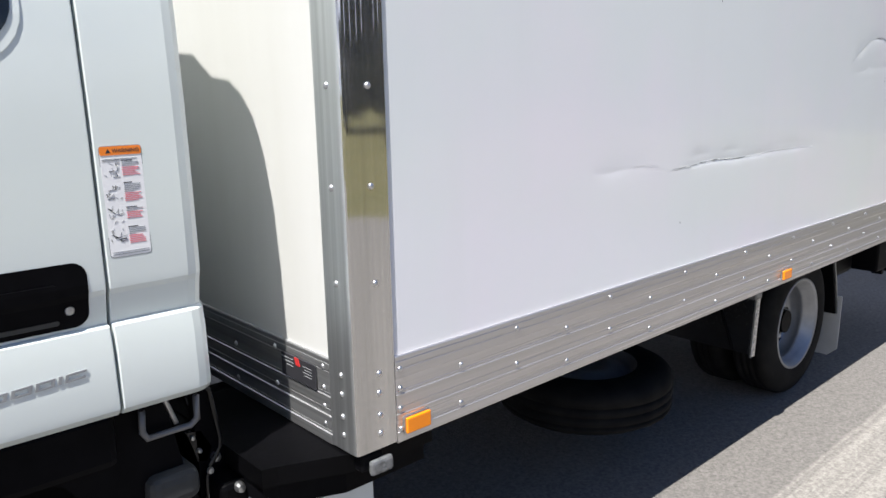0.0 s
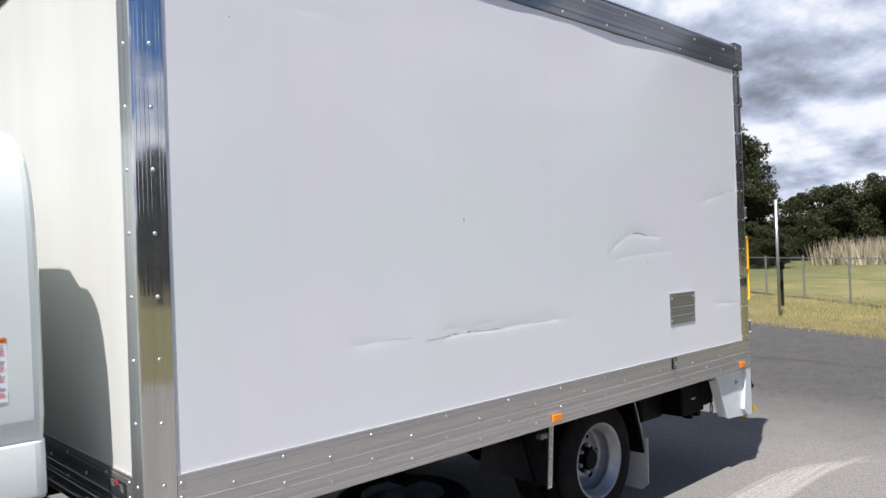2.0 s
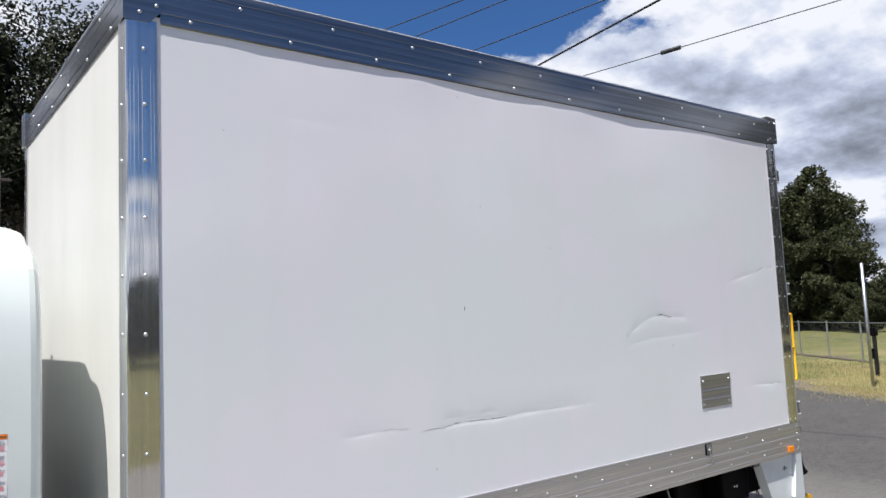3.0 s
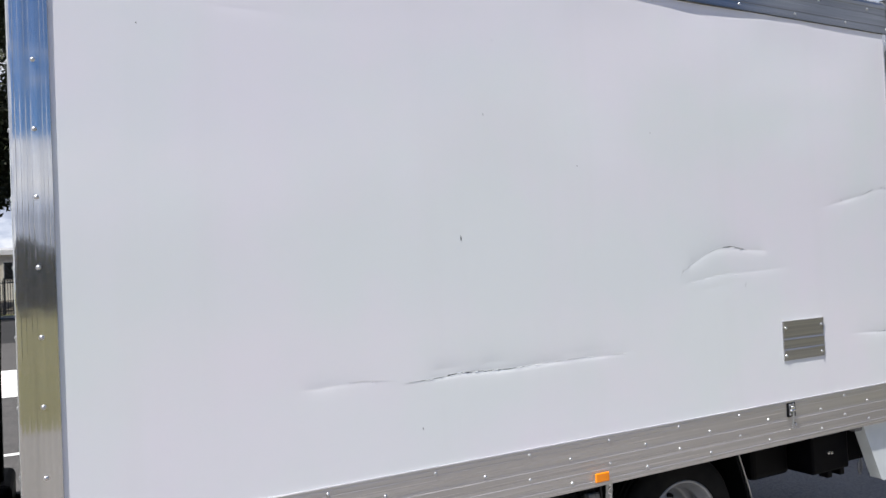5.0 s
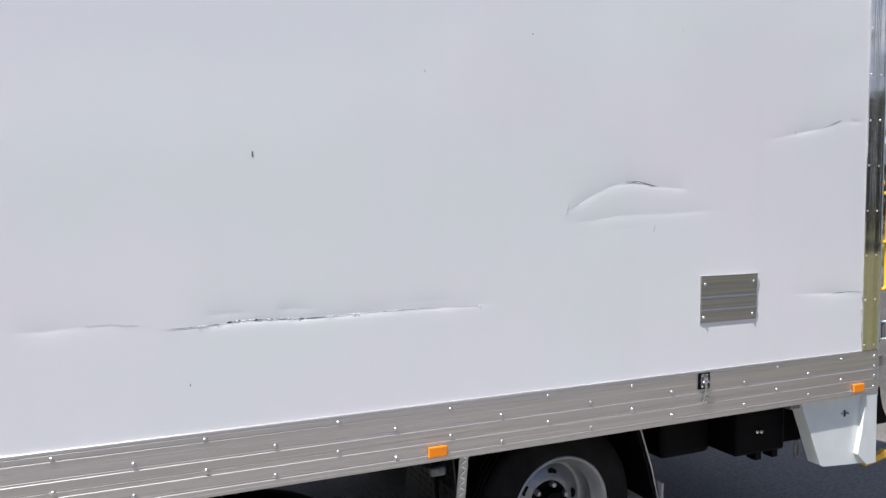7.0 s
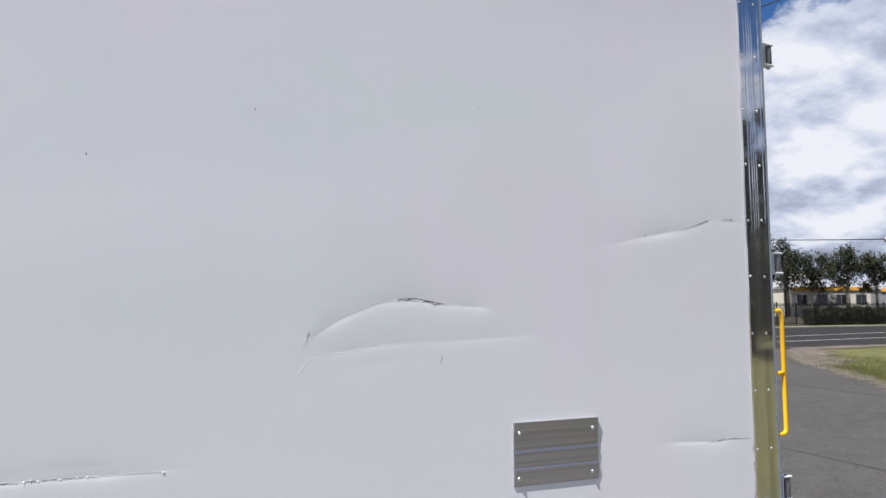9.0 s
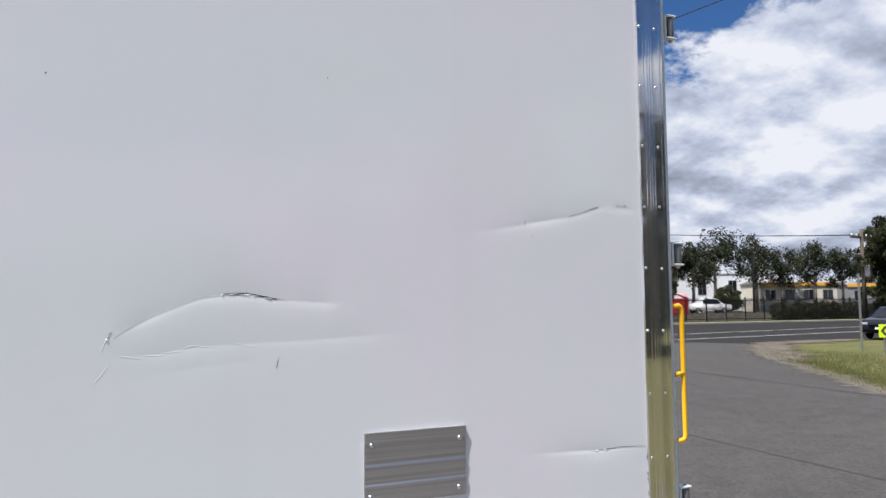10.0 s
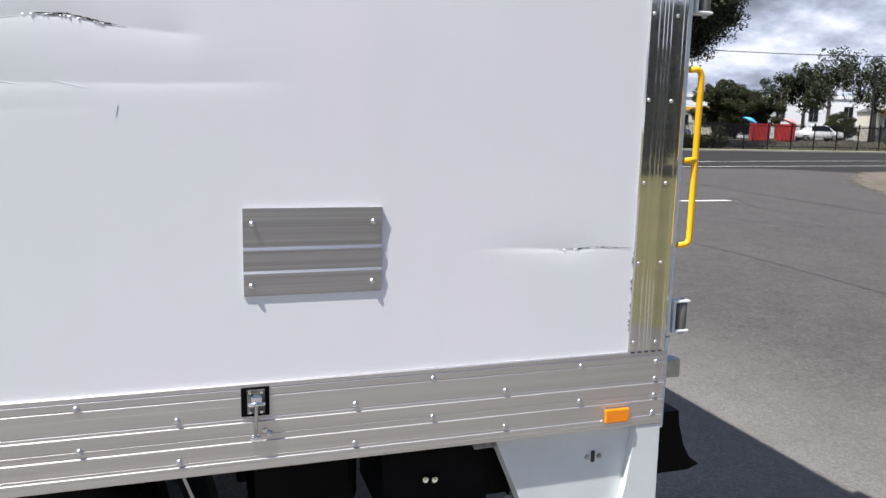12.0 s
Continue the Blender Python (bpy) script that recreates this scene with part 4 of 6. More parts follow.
bbox = part("battery_box", box(3.82, 4.14, 0.14, 0.45, 0.472, 0.70, 0.012), M_BLACK, truck, "black box under the tail")
for x, z in ((3.945, 0.586), (3.972, 0.583)):
    part("bolt", lathe([(0.0005, 0.125), (0.009, 0.127), (0.011, 0.14)], (x, 0, z), "y", 10), M_CHROME, bbox)
for x in (3.97, 4.08):
    part("box_foot", box(x, x + 0.04, 0.16, 0.22, 0.43, 0.473, 0.004), M_CHASSIS, bbox)
part("spring_hanger", box(3.45, 3.55, 0.62, 0.68, 0.40, 0.56, 0.01), M_CHASSIS, truck)
part("lifting_ring", tube([(4.19 + 0.016 * math.sin(2 * math.pi * k / 14), 0.11, 0.475 + 0.042 * math.cos(2 * math.pi * k / 14)) for k in range(15)], 0.006, 6), M_DULLRIM, truck, "small steel ring hanging under the tail")
part("ring_hanger", tube([(4.19, 0.11, 0.515), (4.19, 0.12, 0.72)], 0.006, 6), M_CHASSIS, truck)
# black block added over ground where only darkness shows
part("under_tail_block", box(3.47, 3.78, 0.26, 0.62, 0.47, 0.71, 0.03, 3), M_CHASSIS, truck)
part("under_beam", box(3.55, 3.90, 0.30, 0.42, 0.60, 0.72, 0.008), M_CHASSIS, truck)


def wheel(cx, cz, y_out, width=0.205, outward=-1, dish=0.135, parent=truck):
    """A road wheel whose outer face is at y_out; outward is -1 for the near side."""
    s = -outward
    R = 0.376

    def sh(p):
        return [(r, y_out + s * d) for r, d in p]

    hub = new("wheel")
    hub.parent = parent
    tyre = part("tyre", lathe(sh([(0.226, 0.012), (0.245, 0.004), (0.285, 0.0), (0.330, 0.006), (0.358, 0.016), (0.370, 0.030), (R, 0.045), (R, 0.068), (R - 0.009, 0.070), (R - 0.009, 0.076), (R, 0.078), (R, 0.100), (R - 0.009, 0.102), (R - 0.009, 0.108), (R, 0.110),
                             (R, 0.132), (R - 0.009, 0.134), (R - 0.009, 0.140), (R, 0.142), (R, width - 0.045), (0.370, width - 0.03), (0.33, width - 0.006), (0.285, width), (0.24, width - 0.01), (0.226, width - 0.02)]), (cx, 0, cz), "y", 64), M_RUBBER, hub, "black ribbed tyre", True)
    part("rim", lathe(sh([(0.224, 0.03), (0.240, 0.012), (0.238, 0.004), (0.229, 0.004), (0.221, 0.012), (0.214, 0.028), (0.207, 0.034), (0.204, 0.052), (0.193, 0.058), (0.190, 0.076), (0.198, 0.083), (0.196, dish - 0.01), (0.188, dish + 0.01), (0.176, dish + 0.014), (0.168, dish + 0.010)]), (cx, 0, cz), "y", 64), M_RIM, hub, "silver painted steel rim", True)
    part("wheel_disc", lathe(sh([(0.0955, dish - 0.022), (0.112, dish - 0.020), (0.130, dish - 0.012), (0.150, dish - 0.002), (0.169, dish + 0.010)]), (cx, 0, cz), "y", 60), M_RIM, hub, "", True)
    for k in range(5):
        a = 2 * math.pi * (k + 0.1) / 5
        turn = Matrix.Translation((cx + 0.131 * math.cos(a), y_out + s * (dish - 0.014), cz + 0.131 * math.sin(a))) @ Matrix.Rotation(-a, 4, "Y")
        oval = bmesh.new()
        add_lathe(oval, [(0.0005, 0.0), (0.9, 0.0), (1.0, -0.002 * s), (1.0, 0.01 * s)], (0, 0, 0), "y", 18)
        bmesh.ops.scale(oval, vec=(0.015, 1, 0.022), verts=oval.verts)
        part("hand_hole", turned(oval, turn), M_CHASSIS, hub)
    part("wheel_back", lathe(sh([(0.0005, dish + 0.06), (0.19, dish + 0.06)]), (cx, 0, cz), "y", 24), M_CHASSIS, hub)
    part("wheel_centre", lathe(sh([(0.0955, dish - 0.022), (0.070, dish - 0.022), (0.064, dish - 0.026), (0.061, dish - 0.048), (0.052, dish - 0.056), (0.0005, dish - 0.058)]), (cx, 0, cz), "y", 32), M_CHASSIS, hub, "", True)
    for k in range(6):
        a = 2 * math.pi * (k + 0.35) / 6
        part("wheel_nut", lathe(sh([(0.0005, dish - 0.052), (0.010, dish - 0.050), (0.015, dish - 0.038), (0.016, dish - 0.020)]), (cx + 0.082 * math.cos(a), 0, cz + 0.082 * math.sin(a)), "y", 8), M_STEEL, hub)
    return hub


wheel(2.87, 0.362, 0.185)
wheel(2.87, 0.362, 0.42, dish=0.05)
wheel(2.87, 0.362, W - 0.185, outward=1)
wheel(-1.45, 0.362, 0.30, dish=0.05)
wheel(-1.45, 0.362, W - 0.30, outward=1, dish=0.05)

# spare wheel slung flat under the body
spare = new("spare_wheel")
spare.parent = truck
SP = (1.57, 0.57, 0.205)
R = 0.376
part("tyre", lathe([(0.226, 0.20), (0.25, 0.206), (0.29, 0.208), (0.335, 0.200), (0.362, 0.185), (0.372, 0.172), (R, 0.160), (R, 0.135), (R - 0.01, 0.133), (R - 0.01, 0.126), (R, 0.124), (R, 0.096), (R - 0.01, 0.094), (R - 0.01, 0.087), (R, 0.085), (R, 0.058), (R - 0.01, 0.056), (R - 0.01, 0.049), (R, 0.047), (0.37, 0.03), (0.33, 0.004), (0.28, 0.0), (0.226, 0.01)],
                   SP, "z", 64), M_RUBBER, spare, "black spare tyre slung flat under the body", True)
part("rim", lathe([(0.224, 0.18), (0.241, 0.196), (0.236, 0.200), (0.226, 0.196), (0.217, 0.186), (0.207, 0.168), (0.196, 0.162), (0.165, 0.172), (0.120, 0.188), (0.085, 0.192), (0.080, 0.186), (0.0005, 0.186)], SP, "z", 48), M_RIM, spare, "dusty grey spare rim", True)
part("spare_carrier", box(1.50, 1.60, 0.46, 1.1, 0.475, 0.505, 0.004), M_CHASSIS, truck)
part("spare_hanger", tube([(1.55, 0.60, 0.46), (1.55, 0.60, 0.75)], 0.012, 8), M_CHASSIS, truck)

# guards round the rear wheel
mg = part("mudguard", prism([(2.345, 0.73), (2.352, 0.73), (2.372, 0.52), (2.345, 0.33), (2.337, 0.33), (2.364, 0.52)], 0.20, 0.72, "y"), M_CHECKER, truck, "black checker-plate guard ahead of the wheel")
rnd = random.Random(9)
for j in range(13):
    for i in range(16):
        y, z = 0.225 + 0.03 * i + 0.015 * (j % 2), 0.355 + 0.0285 * j
        x = 2.3655 - 0.024 * abs(z - 0.52) / 0.2
        m = Matrix.Translation((x - 0.003, y, z)) @ Matrix.Rotation(radians(45 if (i + j) % 2 else -45), 4, "X")
        part("tread_lug", add_box(bmesh.new(), -0.002, 0.002, -0.010, 0.010, -0.0022, 0.0022, 0, 1, m), M_CHECKER, mg)
part("guard_rib", tube([(2.352, 0.40, 0.73), (2.352, 0.38, 0.60), (2.33, 0.30, 0.42), (2.328, 0.27, 0.34)], 0.008, 8), M_CHASSIS, mg)
strap = part("guard_strap", prism([(2.385, 0.742), (2.425, 0.742), (2.385, 0.312), (2.345, 0.312)], 0.188, 0.196, "y"), M_STEEL, truck, "ribbed galvanised strap")
for k in range(20):
    f = (k + 0.5) / 20
    cx, cz = 2.405 - 0.04 * f, 0.742 - 0.43 * f
    m = Matrix.Translation((cx, 0.187, cz)) @ Matrix.Rotation(radians(35 if k % 2 else -35), 4, "Y")
    part("tread_bar", add_box(bmesh.new(), -0.012, 0.012, -0.0015, 0.0015, -0.003, 0.003, 0, 1, m), M_CHROME, strap)
part("guard_lamp", box(2.225, 2.290, 0.125, 0.17, 0.627, 0.664, 0.010, 3), M_DIMLENS, truck, "clear lamp under the rail")
rg = part("mudguard", prism([(3.245, 0.745), (3.265, 0.745), (3.355, 0.48), (3.40, 0.30), (3.385, 0.30), (3.335, 0.48)], 0.20, 0.70, "y"), M_BLACK, truck, "black guard behind the wheel")
part("guard_edge", prism([(3.262, 0.745), (3.270, 0.745), (3.362, 0.48), (3.408, 0.30), (3.400, 0.30), (3.354, 0.48)], 0.192, 0.200, "y"), M_STEEL, rg)
part("mud_flap", prism([(0.175, 0.40), (0.50, 0.40), (0.51, 0.10), (0.46, 0.045), (0.23, 0.045), (0.18, 0.09)], 3.405, 3.415, "x"), M_FLAP, truck, "pale grey rubber mud flap")
for y, z in ((0.27, 0.37), (0.40, 0.37)):
    part("flap_bolt", lathe([(0.0005, -0.008), (0.008, -0.006), (0.009, 0.0)], (3.395, y, z), "y", 8), M_STEEL, truck)

# toolbox and lamp behind the cab
part("locker_beam", prism([(-0.237, 0.109), (-0.20, 0.10), (-0.052, 0.035), (0.0, 0.02), (0.20, 0.02), (0.20, 0.62), (-0.237, 0.62)], 0.690, 0.737, "z"), M_CHASSIS, truck, "black steel shelf under the front of the body")
part("beam_skirt", prism([(-0.225, 0.128), (-0.19, 0.120), (-0.045, 0.056), (0.20, 0.056), (0.20, 0.60), (-0.225, 0.60)], 0.628, 0.690, "z"), M_BLACK, truck)
tb = part("toolbox", box(-0.018, 0.14, 0.20, 0.70, 0.22, 0.625, 0.006), M_BRACKET, truck, "pale painted locker under the body")
part("locker_door", box(-0.22, -0.032, 0.20, 0.70, 0.22, 0.622, 0.006), M_BRACKET, tb)
part("locker_back", box(-0.05, 0.0, 0.24, 0.68, 0.24, 0.60), M_DARKGAP, tb)
part("under_lamp", box(-0.036, 0.030, 0.0, 0.06, 0.694, 0.738, 0.006, 2), M_BLACK, truck, "small clear side lamp below the post")
part("lamp_lens", box(-0.019, 0.047, -0.016, 0.002, 0.684, 0.722, 0.008, 2), M_DIMLENS, truck)

# ---------------------------------------------------------------- cab
before_cab = set(truck.children)
CAB = [(0.215, 0.925), (0.196, 0.930), (0.182, 0.945), (0.180, 0.96), (0.1835, 1.078), (0.1905, 1.119), (0.2000, 1.1235), (0.2050, 1.125), (0.2050, 1.129), (0.1930, 1.186), (0.1875, 1.198), (0.186, 1.215),
       (0.187, 1.35), (0.191, 1.55), (0.200, 1.72), (0.215, 1.88), (0.243, 2.00), (0.280, 2.09), (0.335, 2.155), (0.40, 2.195), (0.49, 2.205), (0.60, 2.275), (0.75, 2.285)]


def cab_loft(stations, low=0.0):
    """The cab's skin: its cross-section carried along x; each station is (x, inset)."""
    bm = bmesh.new()
    rings = []
    for x, inset, drop in stations:
        half = [(y + inset, z - drop * min(1.0, max(0.0, (z - 1.75) / 0.5))) for y, z in CAB]
        ring = half + [(W - y, z) for y, z in reversed(half)]
        rings.append([bm.verts.new((x, y, z)) for y, z in ring])
    n = len(rings[0])
    for r0, r1 in zip(rings, rings[1:]):
        for k in range(n - 1):
            bm.faces.new((r0[k], r1[k], r1[k + 1], r0[k + 1]))
    for r in (rings[0], rings[-1]):
        bm.faces.new(r)
    return bm


cab = part("cab_shell", cab_loft([(-0.300, 0.060, 0.10), (-0.304, 0.034, 0.065), (-0.312, 0.016, 0.045), (-0.326, 0.005, 0.03), (-0.345, 0.0, 0.02), (-0.38, 0.0, 0.01), (-0.43, 0.0, 0.0), (-0.5055, 0.0, 0.0), (-0.5078, 0.0015, 0.0), (-0.5085, 0.012, 0.01)]), M_CAB, truck, "white cab rear quarter with a sloping shoulder", True)
cab.data.set_sharp_from_angle(angle=radians(11))
part("cab_core", cab_loft([(-0.50, 0.03, 0.03), (-1.46, 0.03, 0.03)]), M_DARKGAP, truck)
part("cab_nose", cab_loft([(-1.455, 0.0, 0.0), (-1.75, 0.01, 0.03), (-1.90, 0.05, 0.15), (-1.96, 0.12, 0.4)]), M_CAB, truck, "", True)


def door_skin():
    bm = bmesh.new()
    rings = []
    for x, inset in ((-0.5135, 0.014), (-0.5145, 0.0015), (-0.517, 0.0), (-0.9, 0.0), (-1.448, 0.0)):
        rings.append([bm.verts.new((x, y + inset, z)) for y, z in CAB[:19]] + [bm.verts.new((x, y + 0.05, z)) for y, z in reversed(CAB[:19])])
    n = len(rings[0])
    for r0, r1 in zip(rings, rings[1:]):
        for k in range(n):
            bm.faces.new((r0[k], r1[k], r1[(k + 1) % n], r0[(k + 1) % n]))
    bm.faces.new(rings[0])
    bm.faces.new(rings[-1])
    return bm


door = part("cab_door", door_skin(), M_CAB, truck, "white cab door with a black handle recess", True)
door.data.set_sharp_from_angle(angle=radians(11))


def rounded(x0, x1, z0, z1, r, n=6):
    pts = []
    for cx, cz, a0 in ((x1 - r, z1 - r, 0), (x0 + r, z1 - r, 90), (x0 + r, z0 + r, 180), (x1 - r, z0 + r, 270)):
        pts += [(cx + r * math.cos(radians(a0 + 90 * k / n)), cz + r * math.sin(radians(a0 + 90 * k / n))) for k in range(n + 1)]
    return pts


def cab_side(z):
    for (ya, za), (yb, zb) in zip(CAB, CAB[1:]):
        if za <= z <= zb and zb > za:
            return ya + (yb - ya) * (z - za) / (zb - za)
    return CAB[-1][0]


def on_cab(outline, out, back):
    """A flat outline bent onto the cab's side; out is how far it stands proud."""
    bm = prism(outline, -out, back, "y")
    for _, z in CAB:
        if min(p[1] for p in outline) < z < max(p[1] for p in outline):
            bmesh.ops.bisect_plane(bm, geom=bm.verts[:] + bm.edges[:] + bm.faces[:], plane_co=(0, 0, z), plane_no=(0, 0, 1))
    bmesh.ops.triangulate(bm, faces=[f for f in bm.faces if len(f.verts) > 4])
    for v in bm.verts:
        v.co.y += cab_side(v.co.z)
    return bm


part("window_seal", on_cab(rounded(-1.40, -0.602, 1.632, 2.14, 0.10), 0.0025, 0.02), M_CAB, door)
part("window_pane", on_cab(rounded(-1.38, -0.617, 1.660, 2.12, 0.085), 0.0050, 0.02), M_GLASS, door, "dark tinted side window")
part("door_handle", on_cab(rounded(-0.80, -0.548, 1.130, 1.262, 0.028), 0.0015, 0.02), M_BLACK, door, "black plastic door handle in its recess")
part("handle_grip", on_cab(rounded(-0.79, -0.60, 1.148, 1.225, 0.014), 0.0060, 0.01), M_BLACK, door)
part("handle_slot", on_cab(rounded(-0.785, -0.605, 1.142, 1.152, 0.004), 0.0075, 0.01), M_DARKGAP, door)
part("door_lock", lathe([(0.0005, -0.005), (0.008, -0.0045), (0.0095, -0.002), (0.0095, 0.006)], (-0.584, cab_side(1.168), 1.168), "y", 16), M_STEEL, door)
# grey model lettering, drawn as plain bars
for k, w in enumerate((0.034, 0.034, 0.036, 0.034, 0.0065, 0.038)):
    x = -0.788 + sum((0.034, 0.034, 0.036, 0.034, 0.0065, 0.038)[:k]) + 0.0062 * k
    z = 1.0205 + 0.055 * (x + 0.788)
    lean, h, s = 0.0035, 0.0165, 0.0042

    def bar(xa, xb, za, zb):
        part("emblem_bar", prism([(xa + lean * za / h, z + za + 0.055 * (xa - x)), (xb + lean * za / h, z + za + 0.055 * (xb - x)), (xb + lean * zb / h, z + zb + 0.055 * (xb - x)), (xa + lean * zb / h, z + zb + 0.055 * (xa - x))], 0.1795, 0.186, "y"), M_INK_GREY, door)

    if w < 0.01:
        bar(x, x + w, 0, h)
        continue
    bar(x, x + w, 0, s)
    bar(x, x + w, h - s, h)
    bar(x, x + 0.0065, s, h - s)
    if k in (1, 2, 3):
        bar(x + w - 0.0065, x + w, s, h - s)

# warning label on the cab pillar
LX0, LX1, LZ0, LZ1 = -0.4985, -0.4185, 1.260, 1.478
label = part("warning_label", prism(rounded(LX0, LX1, LZ0, LZ1, 0.006, 3), 0.1845, 0.189, "y"), M_LABEL, truck, "white warning label with an orange header")
label.rotation_euler = (-0.0155, 0, 0)
label.location = (0, -0.0184, 0.003)
part("label_border", prism(rounded(LX0 - 0.0014, LX1 + 0.0014, LZ0 - 0.0014, LZ1 + 0.0014, 0.007, 3), 0.1849, 0.189, "y"), M_INK_GREY, label)
part("label_header", prism(rounded(LX0, LX1, LZ1 - 0.017, LZ1, 0.004, 3), 0.1838, 0.186, "y"), M_LABEL_OR, label)


def lettering(text, size, x, y, z, material, parent, name="lettering"):
    cu = bpy.data.curves.new(name, "FONT")
    cu.body, cu.size, cu.align_x, cu.align_y, cu.extrude = text, size, "CENTER", "CENTER", 0.0002
    tmp = bpy.data.objects.new(name, cu)
    scene.collection.objects.link(tmp)
    dg = bpy.context.evaluated_depsgraph_get()
    me = bpy.data.meshes.new_from_object(tmp.evaluated_get(dg))
    bpy.data.objects.remove(tmp)
    me.transform(Matrix.Translation((x, y, z)) @ Matrix.Rotation(radians(90), 4, "X"))
    return link_mesh(name, me, material, parent)


lettering("WARNING", 0.0108, -0.449, 0.1834, LZ1 - 0.0088, M_INK, label)
bm = bmesh.new()
for p in ((-0.4875, LZ1 - 0.0128), (-0.4775, LZ1 - 0.0128), (-0.4825, LZ1 - 0.0040)):
    bm.verts.new((p[0], 0.1835, p[1]))
bm.faces.new(bm.verts)
part("warning_triangle", bm, M_INK, label)
rnd = random.Random(5)
z = LZ1 - 0.024
for k in range(2):
    part("text_line", box(LX0 + 0.003, LX0 + (0.070 if k == 0 else 0.036), 0.1838, 0.186, z - 0.0009, z), M_INK_GREY, label)
    z -= 0.0026
for block, (black, red) in enumerate(((3, 5), (5, 5), (2, 4), (4, 5))):
    zb = LZ1 - 0.0275 - (0, 0.0435, 0.0925, 0.132)[block]
    xt = LX0 + 0.0395
    for k in range(1 + black + red):
        w = rnd.uniform(0.026, 0.0345) if k not in (0, black) else rnd.uniform(0.012, 0.026)
        tall = 0.0017 if k == 0 else 0.0008
        part("text_line", box(xt, xt + w, 0.1838, 0.186, zb - 0.0036 * k - tall, zb - 0.0036 * k), M_INK if k == 0 else (M_INK_GREY if k <= black else M_INK_RED), label)
    for k in range(16):
        xa, za = LX0 + 0.005 + rnd.uniform(0, 0.026), zb - 0.003 - rnd.uniform(0, 0.031)
        a, ln = rnd.choice((0.2, 1.4, 1.7, 2.3, 0.9)), rnd.uniform(0.005, 0.016)
        xb, zc = min(LX0 + 0.036, max(LX0 + 0.004, xa + ln * math.cos(a))), za + ln * math.sin(a) * 0.6
        part("diagram_stroke", tube([(xa, 0.1842, za), (xb, 0.1842, zc)], rnd.choice((0.0004, 0.0005, 0.0009)), 4), rnd.choice((M_INK, M_INK_GREY)), label)
for za, zb_ in ((LZ0 + 0.0045, LZ0 + 0.0058), (LZ0 + 0.009, LZ0 + 0.010)):
    part("text_line", box(LX0 + 0.004, LX1 - 0.004, 0.1838, 0.186, za, zb_), M_INK_GREY, label)

# maker's plate on the front rail: plain shapes in its colours
FX = X0 - 0.0265
tag = part("maker_plate", box(FX, FX + 0.004, 0.150, 0.308, 0.866, 0.928, 0.001), M_INK, truck, "black maker's plate with red and white marks")
part("plate_mark", prism([(0.224, 0.927), (0.243, 0.927), (0.236, 0.908), (0.217, 0.908)], FX - 0.0012, FX + 0.001, "x"), M_RED, tag)
for k in range(3):
    part("plate_bar", box(FX - 0.0012, FX + 0.001, 0.250, 0.305 - 0.012 * k, 0.917 - 0.009 * k, 0.9190 - 0.009 * k), M_INK_GREY, tag)
for k in range(4):
    part("plate_bar", box(FX - 0.0012, FX + 0.001, 0.165, 0.204 - 0.006 * (k % 2), 0.912 - 0.0075 * k, 0.9134 - 0.0075 * k), M_INK_GREY, tag)

# black parts below and behind the cab
part("cab_sill", box(-1.45, -0.512, 0.225, W - 0.225, 0.80, 0.93, 0.02), M_BLACK, truck, "black plastic sill below the cab")
part("wheel_arch", prism([(-0.50, 0.92), (-0.40, 0.92), (-0.36, 0.70), (-0.30, 0.55), (-0.34, 0.30), (-0.46, 0.30), (-0.50, 0.60), (-0.62, 0.78), (-0.80, 0.86), (-0.80, 0.92)], 0.26, 0.62, "y"), M_BLACK, truck, "black plastic arch liner behind the wheel")
part("arch_foot", box(-0.46, -0.34, 0.225, 0.40, 0.66, 0.74, 0.025, 3), M_DARKGAP, truck)
part("cab_bracket", prism([(-0.325, 0.92), (-0.292, 0.92), (-0.262, 0.73), (-0.285, 0.69), (-0.285, 0.50), (-0.33, 0.50), (-0.32, 0.70)], 0.285, 0.31, "y"), M_BLACK, truck, "black tilt bracket of the cab")
part("cab_step_bar", tube([(-0.455, 0.24, 0.905), (-0.458, 0.24, 0.855), (-0.448, 0.24, 0.838), (-0.350, 0.24, 0.838), (-0.334, 0.24, 0.850), (-0.332, 0.24, 0.905)], 0.0075, 10), M_HINGE, truck, "dull steel loop below the cab", True)
part("bracket_stay", tube([(-0.40, 0.26, 0.92), (-0.375, 0.26, 0.845)], 0.006, 8), M_STEEL, truck)
part("air_duct", box(-0.29, -0.10, 0.30, 1.5, 0.62, 0.73, 0.02), M_CHASSIS, truck, "black duct between cab and body")
part("duct_flange", box(-0.30, -0.20, 0.22, 0.34, 0.60, 0.67, 0.015), M_CHASSIS, truck)
stay = part("cab_stay", tube([(-0.300, 0.27, 0.915), (-0.288, 0.27, 0.895), (-0.270, 0.27, 0.770), (-0.272, 0.27, 0.748), (-0.284, 0.27, 0.729), (-0.304, 0.27, 0.706), (-0.310, 0.27, 0.685), (-0.314, 0.27, 0.60)], 0.0065, 8), M_GLOSS, truck, "glossy black bent cab stay", True)
part("stay_bolt", lathe([(0.0005, 0.256), (0.007, 0.257), (0.009, 0.264)], (-0.304, 0, 0.699), "y", 8), M_STEEL, stay)
part("stay_plate", prism([(-0.345, 0.800), (-0.310, 0.795), (-0.285, 0.745), (-0.300, 0.715), (-0.322, 0.720), (-0.335, 0.770)], 0.285, 0.295, "y"), M_GLOSS, stay)
